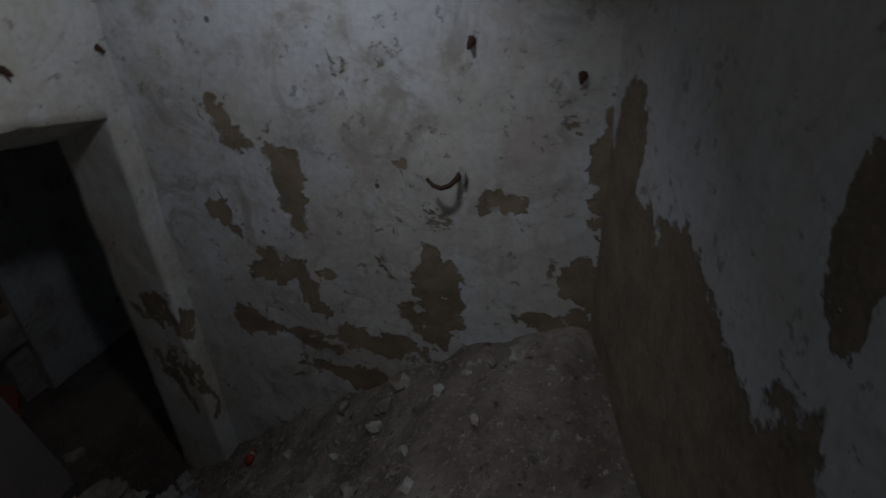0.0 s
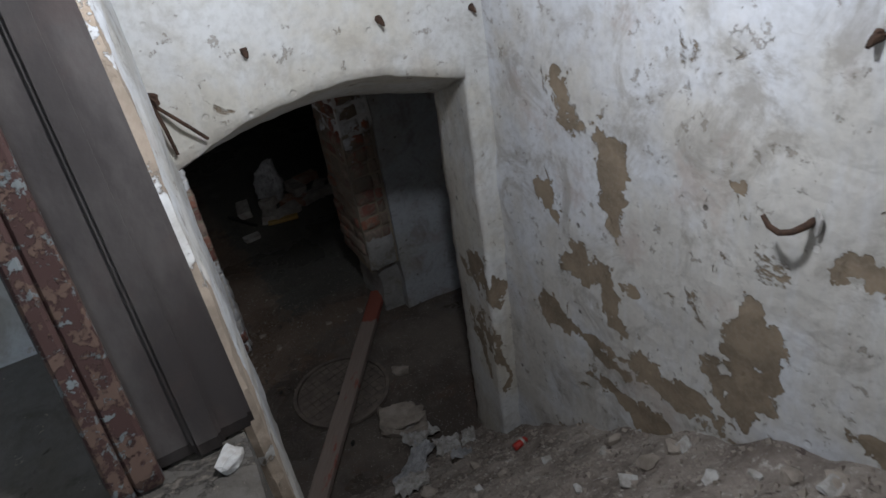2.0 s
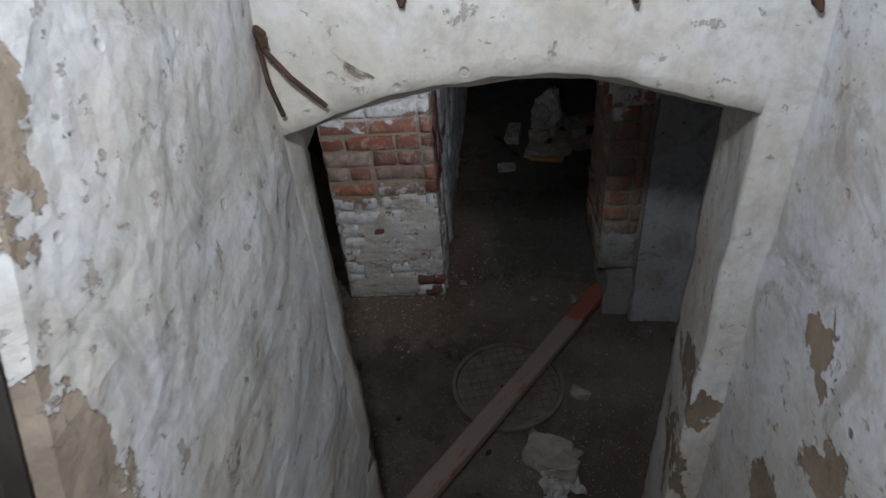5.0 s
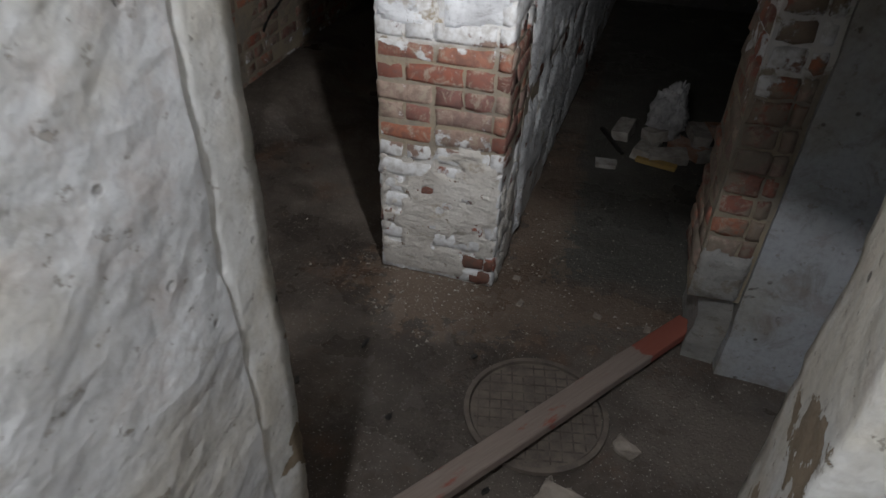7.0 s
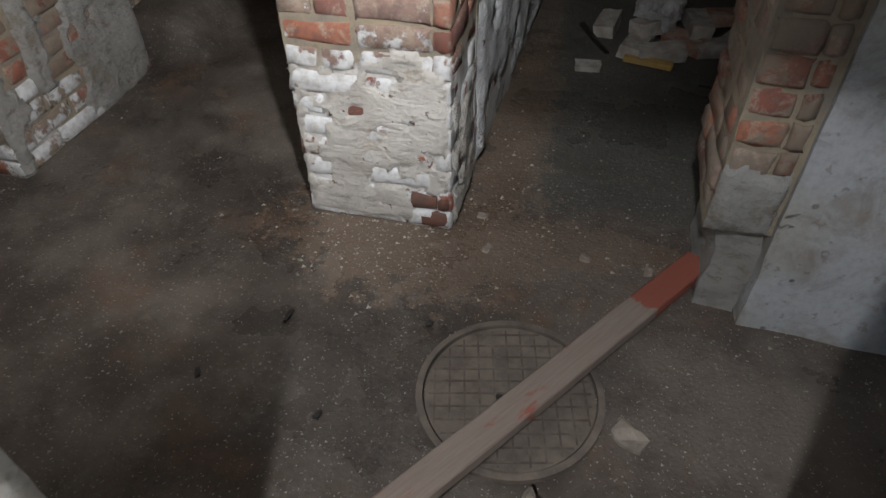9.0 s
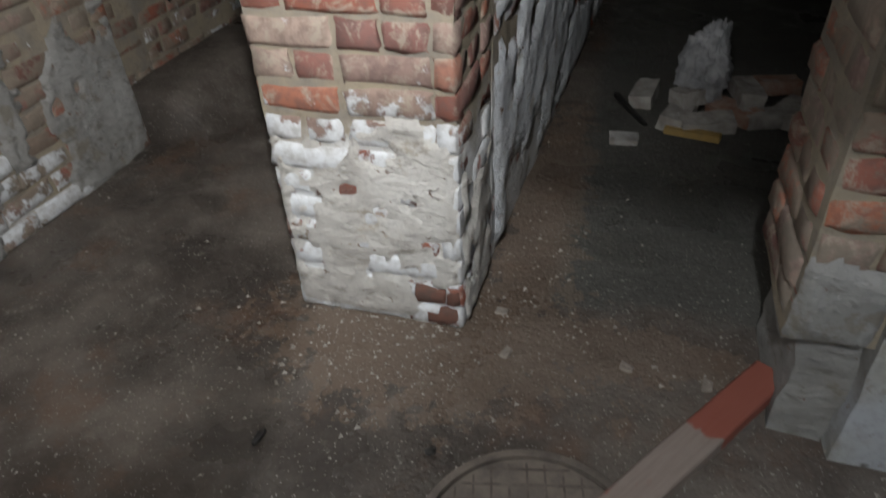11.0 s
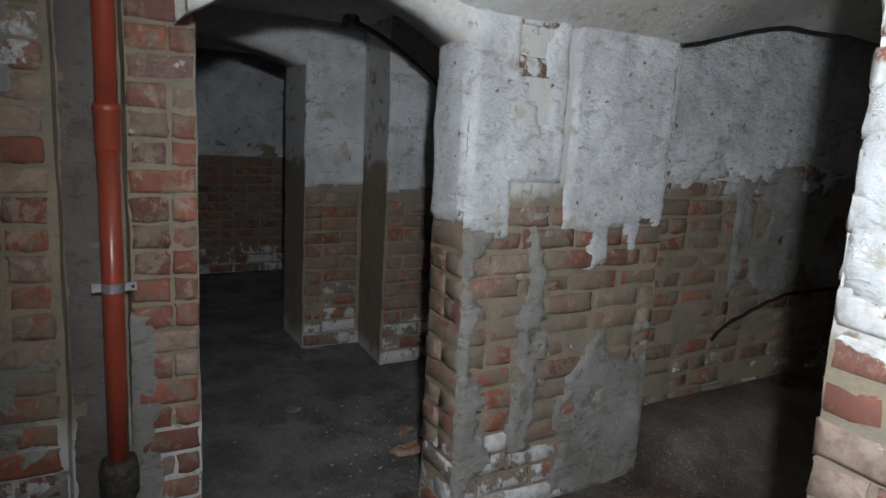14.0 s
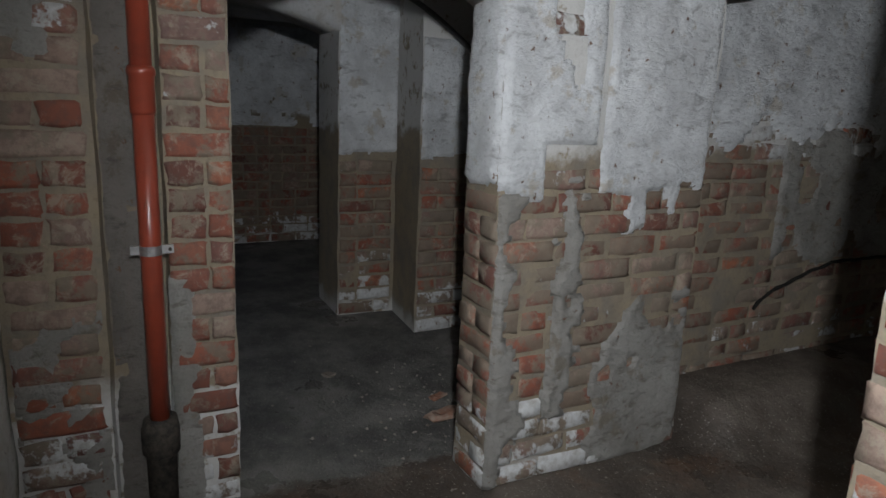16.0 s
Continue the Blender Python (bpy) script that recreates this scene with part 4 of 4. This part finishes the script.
sh.matrix_world = pose(0.40, 2.955, 0.012, 0, 0, 55)
for i, (x, y) in enumerate([(0.22, 2.68), (0.86, 3.02), (1.13, 2.78), (1.05, 2.42), (1.25, 2.40), (0.63, 2.62)]):
    loose("dark_clod", (x, y, 0.02 if i == 2 else 0.006), (0.022, 0.014, 0.01), i + 3, MAT["black"], "small dark clod on the floor", "clod", "dark clods on the floor", cuts=1)
for i, (x, y, s) in enumerate([(1.50, 2.74, 0.07), (0.98, 3.42, 0.03), (1.33, 3.44, 0.03), (1.55, 3.42, 0.03), (0.93, 3.60, 0.03), (-1.55, 3.55, 0.11), (-1.42, 3.66, 0.07), (-1.75, 3.62, 0.06), (-2.2, 3.2, 0.05)]):
    loose("plaster_lump", (x, y, 0.0), (s, s * 0.7, s * 0.22), i + 20, MAT["crumb"] if i < 5 or i == 8 else MAT["old_brick"], "low crumbling lump on the cellar floor", "plaster lump", "lumps on the cellar floor")

loose("plaster_lump", (1.33, 2.37, 0.0), (0.18, 0.12, 0.05), 33, MAT["crumb"], "broad pale lump of fallen plaster at the stair foot", "plaster lump", "lumps on the cellar floor", None, 3, 0.6)

# narrow strips on the far wall with a faint yellowish emission
k = Nodes("yellowish_glow")
k.bsdf.inputs["Emission Color"].default_value = (1.0, 0.9, 0.6, 1)
k.bsdf.inputs["Emission Strength"].default_value = 0.12
slit_glow = k.done((0.6, 0.55, 0.4), 0.8)
for x0, x1 in ((1.60, 1.70), (1.73, 1.81), (1.86, 2.06)):
    bm = bmesh.new()
    box(bm, x0, x1, 8.57, 8.60, 1.194, 1.208)
    tagged(link_mesh("vent_slit", bm, slit_glow), "narrow vent slit with yellowish daylight in the far wall", "vent", "slits of the far vent")

# torn sheets at the stair foot
for i, (x, y, sx, sy, tn) in enumerate([(1.36, 2.26, 0.12, 0.09, 10), (1.28, 2.12, 0.13, 0.07, 40), (1.42, 2.06, 0.09, 0.07, -20), (1.18, 1.98, 0.11, 0.05, 15), (1.52, 2.02, 0.06, 0.05, 70), (1.30, 2.36, 0.07, 0.06, 0), (1.12, 1.80, 0.1, 0.06, 5), (1.40, 1.86, 0.07, 0.03, -30)]):
    bm = bmesh.new()
    bmesh.ops.create_grid(bm, x_segments=14, y_segments=12, size=1)
    for v in bm.verts:
        p = v.co.copy()
        r = 1 + 0.35 * noise.noise(Vector((p.x, p.y, i * 2.7)) * 1.5)
        v.co = (p.x * sx * r * 0.72, p.y * sy * r * 0.72, 0.03 + 0.05 * abs(noise.noise(Vector((p.x * 1.9, p.y * 1.9, i * 5.0)))) + 0.02 * noise.noise(Vector((p.x * 4, p.y * 4, i))))
    bmesh.ops.solidify(bm, geom=bm.faces[:], thickness=0.006)
    ob = tagged(link_mesh("torn_sheet", bm, MAT["film"] if i % 2 else MAT["chip"]), "torn pale sheet crumpled at the stair foot", "torn sheet", "torn sheets at the stair foot")
    ob.matrix_world = pose(x, y, max(stair_height(x, y), 0.0) - 0.004, 0, 0, tn)

# plaster chips and litter on the stairs
for i, (x, y, s, tn) in enumerate([(1.50, 0.67, 0.055, 20), (1.56, 0.60, 0.03, 80), (1.45, 0.88, 0.06, -30), (1.15, 0.62, 0.05, 0), (1.30, 0.70, 0.035, 50), (1.62, 0.85, 0.05, 10), (1.38, 1.02, 0.03, 70), (1.2, 1.0, 0.045, 15),
                                   (1.55, 1.1, 0.03, 35), (1.1, 1.3, 0.04, 60), (1.47, 1.3, 0.035, -10), (1.25, 1.42, 0.04, 90), (1.60, 0.45, 0.07, 5), (1.35, 0.5, 0.04, 33), (0.95, 0.75, 0.04, 12), (0.9, 1.2, 0.05, 44)]):
    loose("plaster_chip", (x, y, stair_height(x, y) - 0.004), (s * 0.75, s * 0.45, 0.012), i + 40, MAT["chip"], "white plaster chip on the stair rubble", "plaster chip", "plaster chips on the stairs", (0.1 * (i % 3), 0.12, radians(tn)), 2, 0.4)
for i in range(26):
    x, y = rng.uniform(0.75, 1.64), rng.uniform(0.42, 1.7)
    loose("rubble_stone", (x, y, stair_height(x, y) - 0.01), (rng.uniform(0.02, 0.05), rng.uniform(0.015, 0.035), rng.uniform(0.012, 0.03)), i + 70, MAT["crumb"], "dusty brown stone in the stair rubble", "stone", "stones in the stair rubble", None, 2, 0.4)
loose("plaster_chunk", (0.545, 0.87, LEDGE), (0.032, 0.026, 0.016), 91, MAT["chip"], "angular plaster chunk on the sill", "plaster chunk")

bm = bmesh.new()
tube(bm, [(-0.05, 0, 0.026), (-0.048, 0, 0.026), (0.05, 0, 0.026), (0.056, 0, 0.026)], [0.02, 0.026, 0.024, 0.012], 16)
wobble(bm, 30, 0.006)
can = tagged(link_mesh("crushed_can", bm, MAT["red_tin"], None, True), "crushed red and white can on the stairs", "can")
can.matrix_world = pose(1.53, 1.566, stair_height(1.53, 1.566) - 0.003, 0, 0, 12) @ Matrix.Diagonal((0.65, 0.6, 0.55, 1))
bm = bmesh.new()
tube(bm, [(0.012, 0, 0.026), (0.03, 0, 0.026)], 0.0275, 16)
part("white_band", bm, MAT["chip"], can)

# ironwork in the stair walls
bm = bmesh.new()
hk = [(0, 0.0, 0), (-0.05, 0.0, -0.004), (-0.085, 0.012, -0.012), (-0.10, 0.035, -0.018), (-0.10, 0.065, -0.012), (-0.095, 0.09, 0.008)]
tube(bm, hk, [0.011, 0.010, 0.009, 0.009, 0.008, 0.006], 10)
hook = tagged(link_mesh("wall_hook", bm, MAT["rust"], None, True), "bent rusty iron hook driven into the wall", "hook")
hook.location = (RX + 0.01, 0.66, 1.895)
hook.scale = (0.78, 0.78, 0.78)
bm = bmesh.new()
lump(bm, (0, 0, 0), (0.008, 0.05, 0.045), 7, 2)
part("plug", bm, MAT["chip"], hook).location = (-0.012, 0, 0)
for i, (x, y, z, dx, dy) in enumerate([(1.645, AY - 0.0, 2.155, 0, -0.03), (1.34, AY, 2.19, 0, -0.035), (0.95, AY, 2.2, 0, -0.02), (RX, 0.62, 2.26, -0.03, 0), (RX, 0.35, 2.2, -0.02, 0)]):
    bm = bmesh.new()
    tube(bm, [(0, 0, 0), (dx * 0.6, dy * 0.6, -0.004), (dx, dy, -0.012)], [0.011, 0.008, 0.004], 8)
    lump(bm, (dx * 0.1, dy * 0.1, 0.004), (0.012, 0.012, 0.010), i + 3, 2, 0.5)
    tagged(link_mesh("wall_nail", bm, MAT["rust"]), "rusted nail stub in a pitted hole", "nail", "nails in the stair walls").location = (x, y, z)
bm = bmesh.new()
lump(bm, (0, 0, 0), (0.035, 0.012, 0.022), 5, 2, 0.5)
bracket = tagged(link_mesh("wire_bracket", bm, MAT["rust"]), "rusty stub with two bent wires beside the arch", "bracket")
bracket.location = (0.69, AY - 0.008, 2.15)
for a in ((0.015, -0.012, -0.15), (0.10, -0.012, -0.135)):
    bm = bmesh.new()
    tube(bm, [(0, -0.012, -0.01), (a[0] * 0.5, -0.03, a[2] * 0.5), a], 0.005, 8)
    part("wire", bm, MAT["rust"], bracket)


# ---- crumbs ----
def crumbs(name, n, place, material, label, low=0.003, high=0.010, seed=3):
    """Loose crumbs too many to count, in one mesh."""
    rnd = random.Random(seed)
    verts, faces = [], []
    for _ in range(n):
        x, y, z = place(rnd)
        s = low + (high - low) * rnd.random() ** 3
        b0 = len(verts)
        for dx, dy, dz in ((1, 0, 0), (-0.5, 0.9, 0), (-0.5, -0.9, 0), (0.1, 0, 1.0), (0.2, 0.1, -0.5)):
            verts.append((x + s * dx * rnd.uniform(0.6, 1.2), y + s * dy * rnd.uniform(0.6, 1.2), z + s * dz * rnd.uniform(0.5, 1)))
        faces += [(b0, b0 + 1, b0 + 3), (b0 + 1, b0 + 2, b0 + 3), (b0 + 2, b0, b0 + 3), (b0 + 1, b0, b0 + 4), (b0 + 2, b0 + 1, b0 + 4), (b0, b0 + 2, b0 + 4)]
    me = bpy.data.meshes.new(name)
    me.from_pydata(verts, [], faces)
    me.materials.append(material)
    return tagged(new(name, me), label, "crumbs", kind="stuff")


def near_pillar(rnd):
    x = rnd.gauss(0.72, 0.38)
    return x, min(3.48, rnd.gauss(3.32, 0.14)) if x < 0.85 else rnd.gauss(3.6, 0.35), 0.004


def on_floor(rnd):
    return rnd.uniform(-1.1, 2.3), rnd.uniform(2.2, 5.2), 0.004


def on_stairs(rnd):
    x, y = rnd.uniform(0.6, RX - 0.01), rnd.uniform(0.3, 2.1)
    return x, y, stair_height(x, y)


def on_landing(rnd):
    return rnd.uniform(0.5, 1.65), rnd.uniform(-0.2, 0.35), LAND + 0.01


crumbs("lime_crumbs", 520, near_pillar, MAT["crumb_white"], "white lime crumbs fallen round the brick pillar", 0.003, 0.011, 3)
crumbs("floor_crumbs", 1100, on_floor, MAT["crumb_white"], "fine crumbs strewn on the earth floor", 0.002, 0.008, 4)
crumbs("stair_crumbs", 4200, on_stairs, MAT["crumb"], "brown crumbs and grit on the stairs", 0.003, 0.016, 5)
crumbs("stair_lime_crumbs", 1100, on_stairs, MAT["crumb_white"], "pale plaster crumbs on the stairs", 0.003, 0.012, 6)
crumbs("landing_crumbs", 900, on_landing, MAT["crumb"], "grit on the landing", 0.003, 0.012, 7)
crumbs("far_crumbs", 260, lambda rnd: (rnd.gauss(-1.75, 0.35), rnd.gauss(3.55, 0.25), 0.004), MAT["crumb_white"], "lime crumbs on the floor of the second room", 0.003, 0.012, 8)


# ---- bricks ----
def brick_mesh(seed, length=0.24, height=0.076, depth=0.06):
    """A worn brick: front at y = 0 facing -y, chipped edges; x along the wall."""
    rnd = random.Random(seed)
    bm = bmesh.new()
    xs, zs = [0, 0.07, 0.5, 0.93, 1], [0, 0.16, 0.84, 1]
    g = {}
    for i, u in enumerate(xs):
        for j, w in enumerate(zs):
            rim = i in (0, len(xs) - 1) or j in (0, len(zs) - 1)
            g[i, j] = bm.verts.new(((u - 0.5) * length + rnd.uniform(-0.007, 0.007), (0.009 if rim else 0.0) + rnd.uniform(-0.004, 0.004), (w - 0.5) * height + rnd.uniform(-0.005, 0.005)))
    for i in range(len(xs) - 1):
        for j in range(len(zs) - 1):
            bm.faces.new([g[i, j], g[i + 1, j], g[i + 1, j + 1], g[i, j + 1]])
    rimv = [g[i, 0] for i in range(len(xs))] + [g[len(xs) - 1, j] for j in range(1, len(zs))] + [g[i, len(zs) - 1] for i in range(len(xs) - 2, -1, -1)] + [g[0, j] for j in range(len(zs) - 2, 0, -1)]
    back = [bm.verts.new((v.co.x, depth, v.co.z)) for v in rimv]
    n = len(rimv)
    for i in range(n):
        bm.faces.new([rimv[(i + 1) % n], rimv[i], back[i], back[(i + 1) % n]])
    bm.normal_update()
    return bm


def brick_set(material, tag):
    meshes = {}
    for kind, length in (("long", 0.238), ("short", 0.112)):
        meshes[kind] = []
        for s in range(7):
            bm = brick_mesh(s * 3 + len(kind), length)
            me = bpy.data.meshes.new("brick_%s_%s" % (kind, tag))
            bm.to_mesh(me)
            bm.free()
            for p in me.polygons:
                p.use_smooth = True
            me.materials.append(material)
            meshes[kind].append(me)
    return meshes


COURSE = 0.0875


def brick_face(owner, origin, along, out, length, z0, z1, meshes, seed, proud=0.0095, skip=None):
    """Courses of bricks on a wall face: runs of stretchers and headers by turns."""
    rnd = random.Random(seed)
    a, w = Vector((*along, 0)).normalized(), Vector((*out, 0)).normalized()
    rot = Matrix((a, -w, (0, 0, 1))).transposed()
    rows = int((z1 - z0) / COURSE)
    for r in range(rows):
        z = z0 + (r + 0.5) * COURSE
        u = 0.0
        turn = r % 2
        first = True
        while u < length - 0.03:
            kind = "short" if (turn and first) or rnd.random() < 0.22 else "long"
            first = False
            size = 0.25 if kind == "long" else 0.124
            left = length - u
            if left < size * 0.75:
                kind, size = ("short", 0.124) if left < 0.2 else ("long", 0.25)
            fit_size = min(size, left)
            mid = u + fit_size / 2
            u += fit_size
            if skip and skip(mid, z):
                continue
            ob = new("brick", rnd.choice(meshes[kind]))
            ob.parent = owner
            place = Vector((*origin, z)) + a * mid + w * (proud + rnd.uniform(-0.006, 0.005))
            tilt = Matrix.Rotation(rnd.uniform(-0.012, 0.012), 3, "Y") @ Matrix.Rotation(rnd.uniform(-0.015, 0.015), 3, "Z")
            ob.matrix_world = Matrix.LocRotScale(place, (rot @ tilt).to_quaternion(), Vector((fit_size / size, 1, rnd.uniform(0.95, 1.03))))


B_PIL = brick_set(MAT["brick_pillar"], "pillar")
B_BARE = brick_set(MAT["brick_bare"], "bare")
B_WASH = brick_set(MAT["brick_washed"], "washed")
B_DADO = brick_set(MAT["brick_dado"], "dado")
brick_face(pillar, (0.272, PY), (1, 0), (0, -1), 0.56, 0.0, 2.40, B_PIL, 1)
brick_face(pillar, (0.826, PY), (0.01, 0.37), (0.37, -0.01), 0.37, 0.0, 2.40, B_PIL, 2, 0.003)
NOTCH = brick_set(plain("notch_brick", (0.15, 0.07, 0.05), (0.10, 0.065, 0.052), 26, 0.93, 0, 0.8, 0.006), "notch")
for x, z, kind, part_of in ((0.765, 0.045, "short", 1.0), (0.725, 0.125, "long", 0.42), (0.80, 0.125, "short", 0.4)):
    ob = new("brick", NOTCH[kind][0])
    ob.parent = pillar
    ob.matrix_world = Matrix.LocRotScale((x, PY - 0.016, z), None, Vector((part_of, 1, 0.85)))
brick_face(partition, (0.836, 3.88), (0.042, 1), (1, -0.042), 2.8, 0.0, 2.2, B_WASH, 3, 0.0)
brick_face(centre, (-0.97, 3.43), (0, 1), (1, 0), 0.97, 0.0, 1.93, B_DADO, 4, 0.0075, skip=lambda u, z: z > 1.25 and (u < 0.16 or u > 0.36) or 0.27 < u < 0.36 and z > 0.4)
brick_face(centre, (-1.2, 3.43), (1, 0), (0, -1), 0.24, 0.0, 1.2, B_DADO, 5)
brick_face(cracked, (-1.16, 4.41), (0, 1), (1, 0), 2.4, 0.0, 1.5, B_DADO, 6, 0.005)
brick_face(pipe_pier, (-1.275, 1.94), (0, 1), (1, 0), 0.265, 0.0, 2.4, B_BARE, 7)
brick_face(pipe_pier, (-1.275, 2.395), (0, 1), (1, 0), 0.205, 0.0, 2.4, B_BARE, 8)
brick_face(right_pier, (1.635, 3.26), (1, 0), (0, -1), 0.175, 0.39, 2.3, B_DADO, 9)
brick_face(right_pier, (1.635, 3.66), (0, -1), (-1, 0), 0.40, 0.39, 2.3, B_DADO, 10)
brick_face(far_pier, (-3.16, 3.555), (0, 1), (1, 0), 0.39, 0.0, 1.1, B_DADO, 11)
brick_face(far_pier, (-2.67, 3.91), (0, 1), (1, 0), 1.0, 0.0, 1.1, B_DADO, 12)
brick_face(far_wall, (-5.6, 2.0), (0, 1), (1, 0), 2.4, 0.0, 1.2, B_DADO, 13)
brick_face(arched, (0.668, 1.925), (-1, 0), (0, 1), 0.25, 0.1, 1.8, B_BARE, 14, 0.002)
